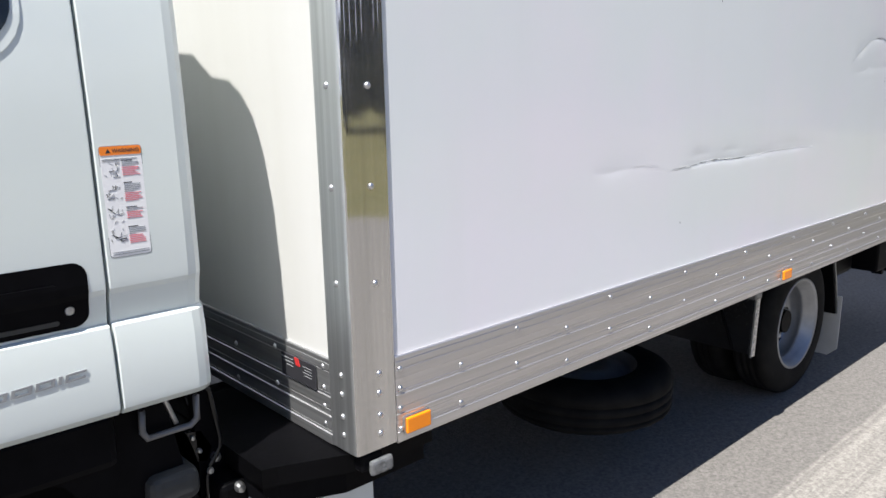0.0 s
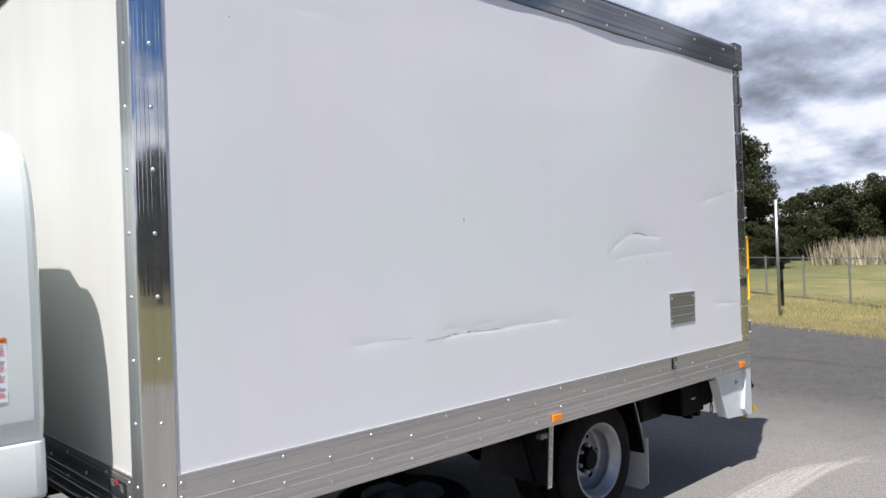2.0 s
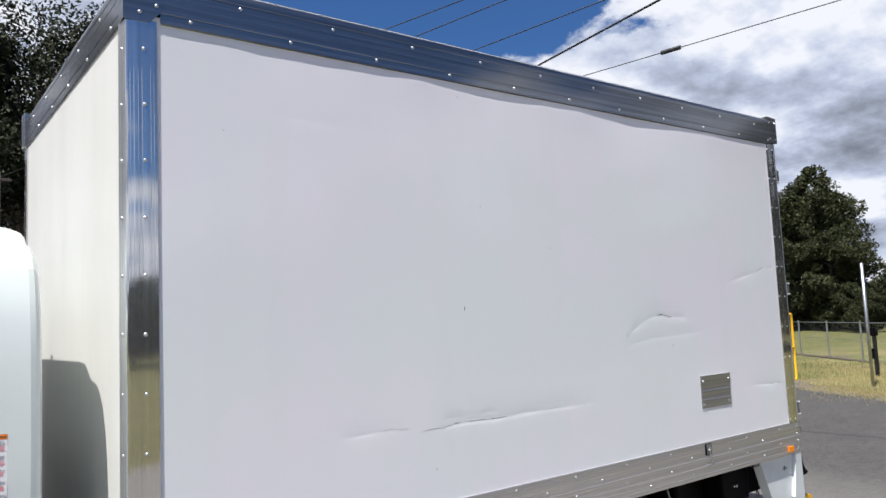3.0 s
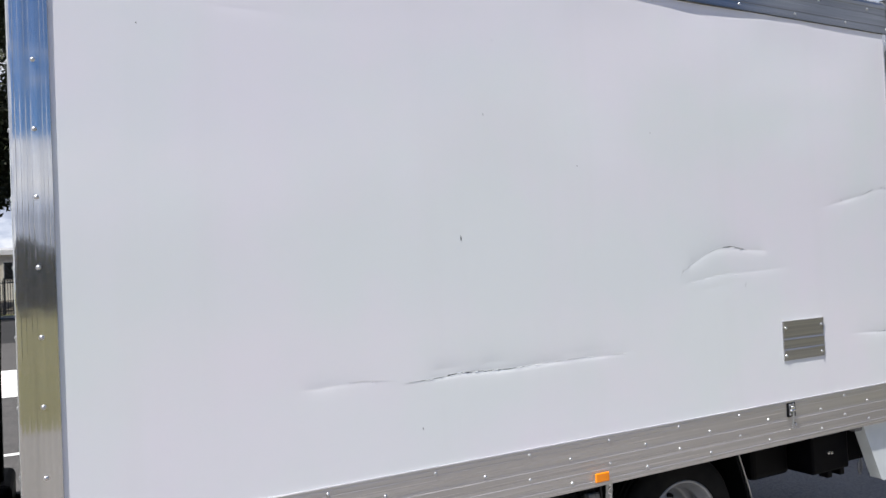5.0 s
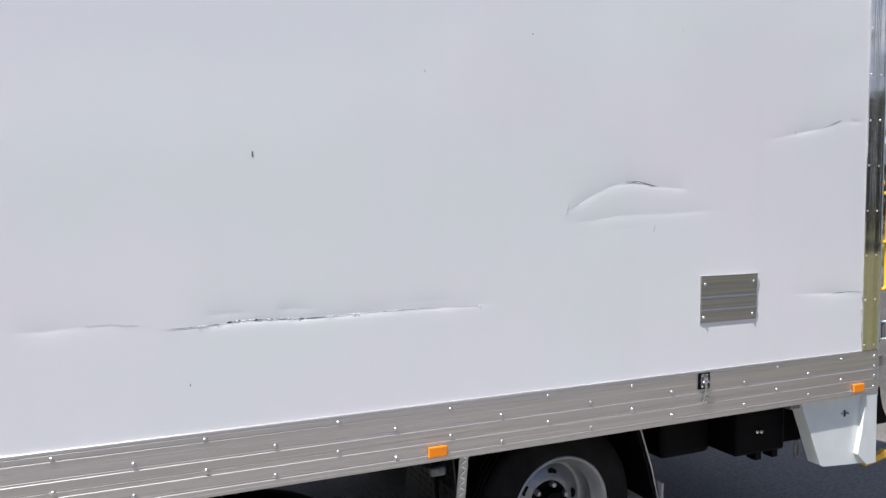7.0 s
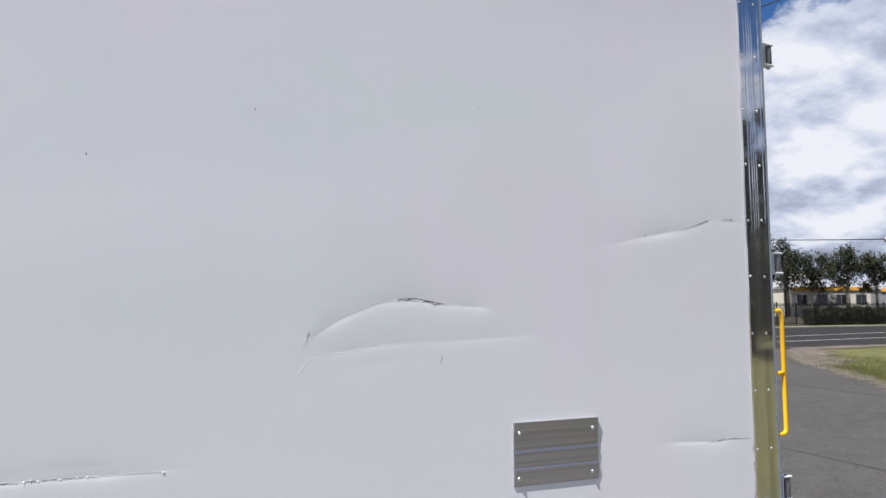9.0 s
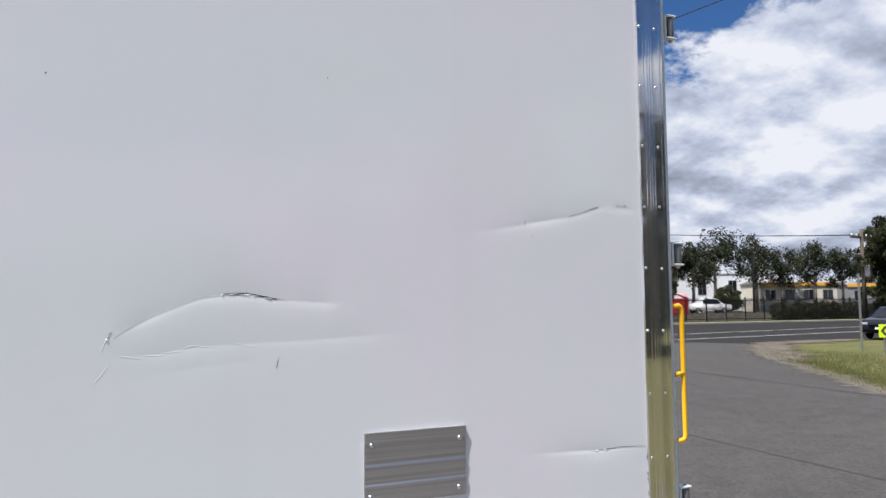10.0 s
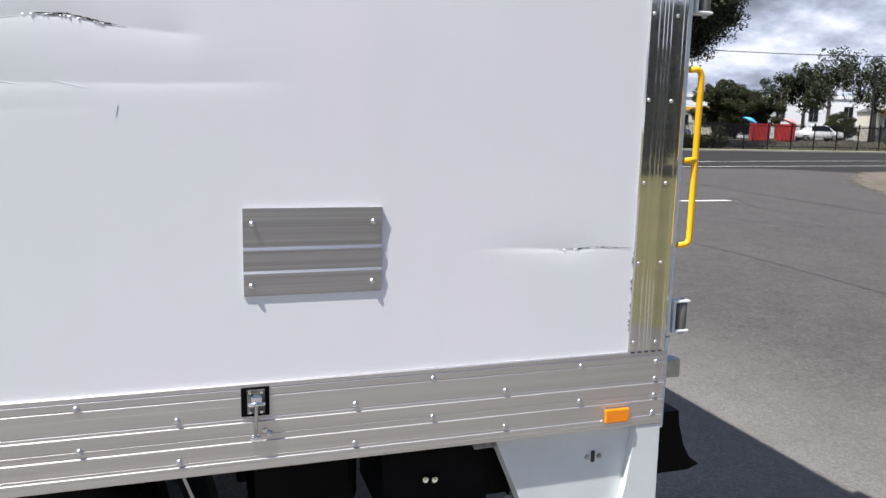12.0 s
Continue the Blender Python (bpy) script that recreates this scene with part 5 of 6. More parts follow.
for x, z in ((-0.332, 0.784), (-0.318, 0.748)):
    part("stay_bolt", lathe([(0.0005, 0.276), (0.005, 0.277), (0.007, 0.285)], (x, 0, z), "y", 8), M_STEEL, stay)
part("hose_clip", tube([(-0.235, 0.24, 0.672), (-0.222, 0.235, 0.668), (-0.212, 0.235, 0.678), (-0.208, 0.24, 0.690)], 0.0042, 8), M_STEEL, truck, "small bare steel hose clip", True)
part("air_hose", tube([(-0.30, 0.33, 0.742), (-0.26, 0.40, 0.748), (-0.20, 0.62, 0.752), (-0.17, 0.95, 0.748), (-0.18, 1.3, 0.745)], 0.012, 10), M_GLOSS, truck, "black rubber air hose behind the cab", True)
for x, y, z in ((-0.255, 0.215, 0.655), (-0.28, 0.28, 0.72)):
    part("bracket_bolt", lathe([(0.0005, -0.012), (0.010, -0.010), (0.013, 0.0), (0.013, 0.01)], (x, y, z), "y", 10), M_STEEL, truck)
part("snorkel", tube([(-0.235, 1.45, 0.70), (-0.235, 1.45, 1.3), (-0.225, 1.45, 1.75), (-0.235, 1.45, 2.0)], 0.05, 14), M_BLACK, truck, "black air intake pipe behind the cab", True)
# unseen black block added to keep sunlit ground out of the front rail's reflection
part("under_cab_blocker", box(-1.10, -0.42, 0.70, 1.70, 0.42, 0.86, 0.04), M_CHASSIS, truck)
part("intake_box", box(-0.29, -0.15, 1.30, 1.75, 0.60, 0.85, 0.03), M_CHASSIS, truck)

for ob in set(truck.children) - before_cab:      # the whole cab sits a finger's width further back
    ob.location.x += 0.014

# ---------------------------------------------------------------- surroundings
BANK = 0.85        # height of the ground behind the picket fence
for ya, slope, w in ((24.1, 0.14, 0.18), (27.25, 0.19, 0.17)):
    xa, xb = 18.0 if slope < 0.15 else 0.0, 70.0
    flat("road_line", [(xa, ya + slope * xa), (xb, ya + slope * xb), (xb, ya + slope * xb + w), (xa, ya + slope * xa + w)], -0.008, M_PAINT_LINE, "worn white painted road line", "road line", kind="structure")
flat("road_line", [(13.95, 12.85), (15.3, 12.85), (15.3, 13.05), (13.95, 13.05)], -0.008, M_PAINT_LINE, "short worn white line on the yard", "road line", kind="structure")
flat("road_line", [(-3, 11.6), (-0.2, 11.6), (-0.3, 16.4), (-3, 16.4)], -0.008, M_PAINT_LINE, "white painted block on the yard", "road line", kind="structure")
flat("road_line", [(-6, 6.55), (0.6, 6.55), (0.6, 6.68), (-6, 6.68)], -0.008, M_PAINT_LINE, "worn white line on the yard", "road line", kind="structure")
tagged(part("kerb", box(-200, 220, 53.0, 53.3, -0.03, 0.13, 0.02), M_CONCRETE), "weathered concrete kerb beside the road", "kerb", "", "structure")
tagged(part("verge", box(-200, 220, 53.3, 58.0, -0.03, 0.11, 0.0), M_GROUND), "dry mown verge behind the kerb", "verge", "", "structure")

tagged(part("grass_bank", prism([(58.0, -0.03), (58.0, 0.11), (60.5, 0.60), (64.0, BANK), (400, BANK), (400, -0.03)], -200, 220, "x"), M_SHADED_BANK), "low bank of mulch behind the fence, darkened as in shade", "grass bank", "", "structure")


def strip(name, pts, width, z, material, label, category, seed=1, ragged=0.5):
    """A ragged narrow strip on the ground."""
    bm = bmesh.new()
    rnd = random.Random(seed)
    fine = []
    for (xa, ya), (xb, yb) in zip(pts, pts[1:]):
        n = max(2, int(math.hypot(xb - xa, yb - ya) / 0.06))
        fine += [(xa + (xb - xa) * k / n, ya + (yb - ya) * k / n) for k in range(n)]
    fine.append(pts[-1])
    left, right = [], []
    for i, (x, y) in enumerate(fine):
        a, b = fine[max(0, i - 1)], fine[min(len(fine) - 1, i + 1)]
        d = Vector((b[0] - a[0], b[1] - a[1], 0)).normalized()
        nrm = Vector((-d.y, d.x, 0))
        w = width * min(1, 0.15 + 4 * min(i, len(fine) - 1 - i) / len(fine))
        wob = noise.noise(Vector((x * 2.2, y * 2.2, seed))) * width * 0.3
        left.append(bm.verts.new(Vector((x, y, z)) + nrm * (w * rnd.uniform(1 - ragged, 1) / 2 + wob)))
        right.append(bm.verts.new(Vector((x, y, z)) - nrm * (w * rnd.uniform(1 - ragged, 1) / 2 - wob)))
    for i in range(len(fine) - 1):
        bm.faces.new((left[i], right[i], right[i + 1], left[i + 1]))
    return tagged(part(name, bm, material), label, category, "", "structure")


strip("crack_seal", [(10.1, 0.2), (9.95, 1.25), (9.9, 2.6), (10.0, 4.2), (10.15, 6.3), (10.0, 9.5)], 0.035, -0.009, M_SEAL, "dark sealed crack across the asphalt", "crack", 2)
strip("crack_seal", [(14.9, 4.4), (14.75, 5.8), (14.6, 8.6), (14.8, 11.4), (15.9, 13.6), (16.5, 18)], 0.03, -0.009, M_SEAL, "dark sealed crack across the asphalt", "crack", 3)


strip("bare_dirt", [(22.5, 14.2), (24.6, 16.6), (26.6, 18.9), (28.6, 20.8), (31.0, 22.9), (34.0, 23.5), (40.0, 23.7)], 2.6, -0.010, M_TRACK, "wide bare brown track beside the road", "dirt", 12, 0.8)
strip("bare_dirt", [(12.5, 0.3), (13.4, 1.7), (14.7, 4.3), (16.7, 7.2), (18.3, 9.4), (21.2, 13.2), (24.6, 17.6), (27.5, 20.4), (29.6, 22.6)], 1.0, -0.007, M_DIRT, "bare pale dirt along the yard edge", "dirt", 8, 0.75)

# ---- trees
def leaves(name, centres, count, size, spread, material, parent, seed):
    """A crown of many small leaf clumps round the given centres (x, y, z, radius)."""
    rs = np.random.RandomState(seed)
    vs, fs = [], []
    for cx, cy, cz, r in centres:
        d = rs.normal(size=(count, 3))
        d /= np.linalg.norm(d, axis=1)[:, None]
        rad = r * rs.uniform(0.35, 1.0, count) ** 0.6
        p = d * rad[:, None] * np.array((1, 1, spread)) + (cx, cy, cz)
        a = rs.normal(size=(count, 3))
        a /= np.linalg.norm(a, axis=1)[:, None]
        b = np.cross(a, rs.normal(size=(count, 3)))
        b /= np.linalg.norm(b, axis=1)[:, None]
        s = size * rs.uniform(0.5, 1.3, count)[:, None]
        k = len(vs) * 1
        quad = np.stack((p - a * s, p - b * s * 0.45, p + a * s, p + b * s * 0.45), axis=1).reshape(-1, 3)
        fs += [(k + 4 * i, k + 4 * i + 1, k + 4 * i + 2, k + 4 * i + 3) for i in range(count)]
        vs += quad.tolist()
    me = bpy.data.meshes.new(name)
    me.from_pydata(vs, [], fs)
    return link_mesh(name, me, material, parent)


def tree(kind, height, width, seed, label, limbs=7, per=120, leaf=0.13, dense=False, low=0.35, clumps=9):
    rnd = random.Random(seed)
    t = thing("tree", label, "tree")
    bm = bmesh.new()
    lean = rnd.uniform(-0.05, 0.05) * height
    top = Vector((lean, rnd.uniform(-0.3, 0.3), height * 0.72))
    tr = height * 0.022 + 0.05
    add_tube(bm, [(0, 0, -0.1), (lean * 0.3, 0, height * 0.3), (lean * 0.7, 0, height * 0.52), top], tr, 9, tr * 0.3)
    centres = []
    for k in range(limbs):
        h = height * rnd.uniform(low, 0.7)
        a = 2 * math.pi * (k + rnd.random() * 0.7) / limbs
        base = Vector((lean * h / height, 0, h))
        reach = width * 0.5 * rnd.uniform(0.45, 1.0)
        tip = base + Vector((math.cos(a) * reach, math.sin(a) * reach, height * rnd.uniform(0.08, 0.28)))
        if dense:
            tip.z = base.z + height * rnd.uniform(-0.05, 0.2)
        mid = base.lerp(tip, 0.5) + Vector((0, 0, height * 0.03))
        add_tube(bm, [base, mid, tip], tr * 0.42, 6, tr * 0.1)
        for j in range(clumps):
            q = mid.lerp(tip, rnd.uniform(0.1, 1.2)) + Vector((rnd.uniform(-1, 1), rnd.uniform(-1, 1), rnd.uniform(-0.9, 0.9))) * width * 0.13
            centres.append((q.x, q.y, q.z, width * rnd.uniform(0.05, 0.11) * (1.3 if dense else 1.35)))
    for j in range(16 if dense else 30):
        centres.append((top.x + rnd.uniform(-1, 1) * width * 0.22, top.y + rnd.uniform(-1, 1) * width * 0.22, height * rnd.uniform(0.68 if dense else 0.45, 0.96), width * rnd.uniform(0.05, 0.11) * (1.3 if dense else 1.35)))
    if dense:
        for j in range(30):
            a, f = rnd.uniform(0, 6.28), rnd.uniform(0.05, 0.5)
            centres.append((math.cos(a) * width * 0.42 * rnd.random(), math.sin(a) * width * 0.42 * rnd.random(), height * rnd.uniform(0.10, 0.6), width * rnd.uniform(0.09, 0.15)))
    part("trunk", bm, M_BARK, t, "", True)
    leaves("crown", centres, per, leaf, 0.75 if dense else 1.15, M_LEAF_D if dense else M_LEAF, t, seed)
    return t


GUM = "tall gum tree with sparse dark green foliage"
DENSE = "dense dark green tree behind the fence"
gums = [tree("gum", 9.0, 6.0, 11, GUM, 8, 36, 0.16, False, 0.30, 14), tree("gum", 8.0, 4.6, 12, GUM, 7, 36, 0.15, False, 0.32, 14), tree("gum", 10.0, 6.2, 13, GUM, 9, 36, 0.16, False, 0.30, 14),
        tree("gum", 19.5, 10.0, 14, "tall spreading gum tree behind the picket fence", 16, 150, 0.14, False, 0.18, 26)]
woods = [tree("wood", 9.0, 8.0, 21, DENSE, 9, 430, 0.12, True, 0.15), tree("wood", 7.0, 8.0, 22, DENSE, 9, 430, 0.12, True, 0.12), tree("wood", 12.5, 8.5, 23, DENSE, 11, 460, 0.13, True, 0.15)]


def plant(proto, x, y, scale, turn, first):
    m = Matrix.Translation((x, y, 0)) @ Matrix.Rotation(radians(turn), 4, "Z")
    if proto not in first:
        first.add(proto)
        ob = proto
        ob.matrix_basis = m
    else:
        ob = copy_thing(proto, m)
    ob.scale = (scale, scale, scale)
    return ob


first = set()
# gums across the road: bearing as a direction in plan, distance, scale
for i, (bx, dist, sc, p) in enumerate(((0.581, 78, 1.0, 3), (0.630, 150, 1.0, 1), (0.650, 138, 1.0, 1), (0.668, 112, 1.08, 1), (0.687, 113, 1.13, 0), (0.706, 109, 1.17, 2), (0.739, 112, 1.09, 2), (0.759, 116, 1.02, 0), (0.781, 112, 1.08, 0), (0.799, 116, 1.06, 1),
                                        (0.814, 125, 1.0, 2), (0.748, 165, 1.1, 1))):
    plant(gums[p], 3.0 + bx * dist, -1.9 + math.sqrt(1 - bx * bx) * dist, sc, 47 * i, first)
for i, (bx, dist, sc) in enumerate(((0.618, 98, 0.80), (0.632, 102, 0.92), (0.650, 100, 0.62), (0.715, 104, 0.5))):
    plant(woods[i % 2], 3.0 + bx * dist, -1.9 + math.sqrt(1 - bx * bx) * dist, sc, 77 * i, first)
# trees beyond the wire fence and beside the road
for i, (p, x, y, sc) in enumerate(((2, 54.5, 24.8, 0.98), (2, 59, 28.5, 0.9), (0, 51, 21.8, 0.8), (1, 66, 20.0, 0.86), (0, 70, 18.0, 0.80), (1, 72, 15.5, 0.83), (1, 68, 22.5, 0.88), (0, 76, 13, 0.72), (1, 78, 10, 0.7), (1, 80, 7, 0.65), (0, 82, 4, 0.6), (1, 84, 0, 0.6), (1, 86, -5, 0.6),
                                    (2, 74.5, 45.5, 0.93), (0, 79, 44, 1.15), (2, 72, 42, 0.85), (1, 84, 50, 1.0), (0, 70.5, 38.5, 0.9))):
    plant(woods[p], x, y, sc, 31 * i, first)
# undergrowth below the tall trees
for i, (x, y, sc) in enumerate(((46.5, 17.6, 0.36), (49, 19.6, 0.42), (51.5, 21.8, 0.45), (54, 24, 0.42), (56.5, 26.2, 0.45), (59, 28.6, 0.45), (62, 24.5, 0.5), (64, 21.5, 0.5))):
    plant(woods[1], x, y, sc, 53 * i, first)
# trees past the front of the truck
for i, (p, x, y, sc) in enumerate(((3, 1.0, 60, 1.45), (3, 7.6, 58, 1.42), (2, 4, 66, 2.2), (1, -4, 62, 2.0), (0, -11, 60, 1.9), (1, 15, 64, 2.0), (2, 24, 68, 1.6), (1, 34, 70, 1.6))):
    plant(gums[p], x, y, sc, 63 * i, first)
# unseen gums, added to darken the reflection in the front top rail
for i, (x, y, sc) in enumerate(((-15, 50, 1.35), (-25, 45, 1.4), (-34, 37, 1.35), (-41, 27, 1.3), (-46, 16, 1.3))):
    plant(gums[3], x, y, sc, 40 * i, first)
# trees behind the viewer, seen in the metal
for i in range(30):
    a = radians(-42 + 4.0 * i)
    d = (58 if i < 12 else 44 if i < 16 else 33) + 3 * math.sin(i * 2.3)
    plant(woods[(0, 1, 0, 2)[i % 4]] if i > 15 else woods[1], 0.5 + d * math.sin(a), -d * math.cos(a), 0.78 + 0.1 * math.sin(i * 3.1), 71 * i, first)


# ---- dry reeds behind the wire fence
def blades(name, rows, hmin, hmax, width, material, label, category, seed):
    rs = np.random.RandomState(seed)
    vs, fs = [], []
    for xa, ya, xb, yb, depth, count in rows:
        f = rs.uniform(0, 1, count)
        off = rs.uniform(-depth, depth, (count, 2))
        x, y = xa + (xb - xa) * f + off[:, 0], ya + (yb - ya) * f + off[:, 1]
        h = rs.uniform(hmin, hmax, count)
        a = rs.uniform(0, math.pi, count)
        lx, ly = rs.normal(0, 0.18, count) * h, rs.normal(0, 0.18, count) * h
        w = width * rs.uniform(0.5, 1.2, count)
        k = len(vs)
        p = np.stack((np.stack((x - np.cos(a) * w, y - np.sin(a) * w, np.full(count, -0.03)), 1), np.stack((x + np.cos(a) * w, y + np.sin(a) * w, np.full(count, -0.03)), 1), np.stack((x + lx, y + ly, h), 1)), 1).reshape(-1, 3)
        fs += [(k + 3 * i, k + 3 * i + 1, k + 3 * i + 2) for i in range(count)]
        vs += p.tolist()
    me = bpy.data.meshes.new(name)
    me.from_pydata(vs, [], fs)
    return tagged(link_mesh(name, me, material), label, category, "", "stuff")


blades("reeds", [(52, 15, 62, -8, 2.0, 9000)], 1.0, 1.9, 0.05, M_REED, "belt of tall dry pale reeds", "reeds", 5)
blades("grass", [(12.8, 0.4, 15.6, 5.4, 0.5, 7000), (15.3, 2.2, 21.5, 7.5, 2.2, 16000)], 0.015, 0.055, 0.006, M_BLADE_DRY, "short straw-dry grass beside the yard", "grass", 6)
blades("grass", [(17.2, 7.0, 23.2, 15.0, 0.6, 8000), (19.5, 8, 27, 17.5, 2.0, 12000)], 0.015, 0.055, 0.006, M_BLADE, "short green and dry grass tufts at the yard edge", "grass", 7)


# ---- wire fence
def wire_fence(pts):
    f = thing("wire_fence", "grey wire mesh fence on steel posts", "fence", (0, 0, 0))
    for (xa, ya), (xb, yb) in zip(pts, pts[1:]):
        ln = math.hypot(xb - xa, yb - ya)
        n = max(1, round(ln / 2.4))
        for k in range(n):
            x, y = xa + (xb - xa) * k / n, ya + (yb - ya) * k / n
            part("fence_post", tube([(x, y, -0.05), (x, y, 1.22)], 0.03, 8), M_STEEL, f)
        for z in (0.08, 0.62, 1.16):
            part("fence_wire", tube([(xa, ya, z), (xb, yb, z)], 0.005 if z < 1 else 0.012, 5), M_STEEL, f)
        vs, fs = [], []
        d = Vector((xb - xa, yb - ya, 0)).normalized()
        step, h = 0.11, 1.06
        for s in (1, -1):
            k = -int(h / step) - 1
            while k * step < ln:
                a0, a1 = k * step, k * step + h
                if s < 0:
                    a0, a1 = a1, a0
                p0, p1 = Vector((xa, ya, 0.1)) + d * a0, Vector((xa, ya, 0.1 + h)) + d * a1
                if min(a0, a1) >= 0 and max(a0, a1) <= ln:
                    i = len(vs)
                    o = d * 0.0022
                    vs += [tuple(p0 - o), tuple(p0 + o), tuple(p1 + o), tuple(p1 - o)]
                    fs.append((i, i + 1, i + 2, i + 3))
                k += 1
        me = bpy.data.meshes.new("mesh_wire")
        me.from_pydata(vs, [], fs)
        tagged(link_mesh("mesh_wire", me, M_STEEL, f), "", "", "", "stuff")
    return f


wire_fence([(32, 18.0), (26.3, 11.3), (20.5, 4.4), (13.2, -3.5)])

# ---- steel picket fence along the far side of the road
FY = 56.0
pf = thing("picket_fence", "black steel picket fence along the road", "fence", (0, 0, 0))
for k in range(-12, 48):
    x = 2.7 * k
    part("fence_post", box(x - 0.06, x + 0.06, FY, FY + 0.1, 0.08, 2.62), M_FENCE, pf)
for z in (0.35, 2.25):
    part("fence_rail", box(-33, 128, FY + 0.02, FY + 0.07, z, z + 0.07), M_FENCE, pf)
vs, fs = [], []
for k in range(1070):
    x = -32.5 + 0.15 * k
    i = len(vs)
    y0, y1, h = FY + 0.03, FY + 0.06, 2.5
    vs += [(x - 0.02, y0, 0.12), (x + 0.02, y0, 0.12), (x + 0.02, y0, h), (x - 0.02, y0, h), (x - 0.02, y1, 0.12), (x + 0.02, y1, 0.12), (x + 0.02, y1, h), (x - 0.02, y1, h)]
    fs += [(i, i + 1, i + 2, i + 3), (i + 5, i + 4, i + 7, i + 6), (i + 4, i, i + 3, i + 7), (i + 1, i + 5, i + 6, i + 2)]
me = bpy.data.meshes.new("picket_infill")
me.from_pydata(vs, [], fs)
tagged(link_mesh("picket_infill", me, M_FENCE, pf), "", "", "", "stuff")


# ---- hedge behind the fence
def hedge(x0, x1, y, h, seed):
    t = thing("hedge", "clipped dark green hedge behind the fence", "hedge")
    rnd = random.Random(seed)
    cs = [(x0 + (x1 - x0) * k / 40, y + rnd.uniform(-0.2, 0.5), h * rnd.uniform(0.35, 0.62), h * rnd.uniform(0.32, 0.46)) for k in range(41)]
    leaves("foliage", cs, 260, 0.16, 1.0, M_LEAF_D, t, seed)
    bm = bmesh.new()
    for k in range(10):
        x = x0 + (x1 - x0) * (k + 0.5) / 10
        add_tube(bm, [(x, y, 0), (x, y, h * 0.6)], 0.04, 5)
    tagged(part("stems", bm, M_BARK, t), "", "", "", "stuff")
    return t


hedge(71, 84, 57.3, 2.3, 41)
hedge(84, 101, 57.3, 2.4, 42)
hedge(101, 122, 57.3, 2.4, 43)
hedge(40, 50, 57.4, 1.5, 44)


# ---- buildings
def building(x, y, w, d, h, turn, wall, label, fascia=True, windows=4):
    b = thing("building", label, "building", (x, y, 0), turn)
    part("wall", box(0, w, 0, d, 0, h, 0.02), wall, b)
    part("roof", prism([(-0.11, h), (d / 2, h + 0.5), (d + 0.4, h)], -0.2, w + 0.2, "x"), M_ROOF, b)
    part("fascia", box(-0.2, w + 0.2, -0.16, -0.11, h - 0.36, h + 0.12, 0.01), M_FASCIA if fascia else M_WALL_W, b)
    for k in range(windows):
        wx = w * (k + 0.5) / windows
        win = part("window", box(wx - 0.75, wx + 0.75, -0.05, 0.02, h * 0.42, h * 0.78, 0.01), M_ROOF, b)
        for s in (-1, 1):
            part("pane", box(wx + s * 0.36 - 0.33, wx + s * 0.36 + 0.33, -0.07, -0.045, h * 0.42 + 0.06, h * 0.78 - 0.06), M_GLASS, win)
    part("door", box(w * 0.5 - 0.5, w * 0.5 + 0.5, -0.06, 0.02, 0, min(2.1, h - 0.3), 0.01), M_ROOF, b)
    return b


building(88.9, 75.7, 11, 7, 4.0, -24, M_WALL, "low cream building with a yellow fascia")
building(101, 71, 24, 7, 3.8, -28, M_ROOF, "low grey demountable building", True, 8)
building(60, 86, 10, 6, 3.9, -18, M_WALL, "low cream building with a yellow fascia", True, 3)
building(66, 108, 36, 14, 6.6, -22, M_WALL_W, "tall white shed with grey windows", False, 7)
building(104, 100, 14, 10, 7.0, -26, M_WALL_W, "white clad shed behind the trees", False, 2)
building(-9, 78, 16, 8, 4.6, 0, M_WALL, "cream brick building past the trees", False, 4)

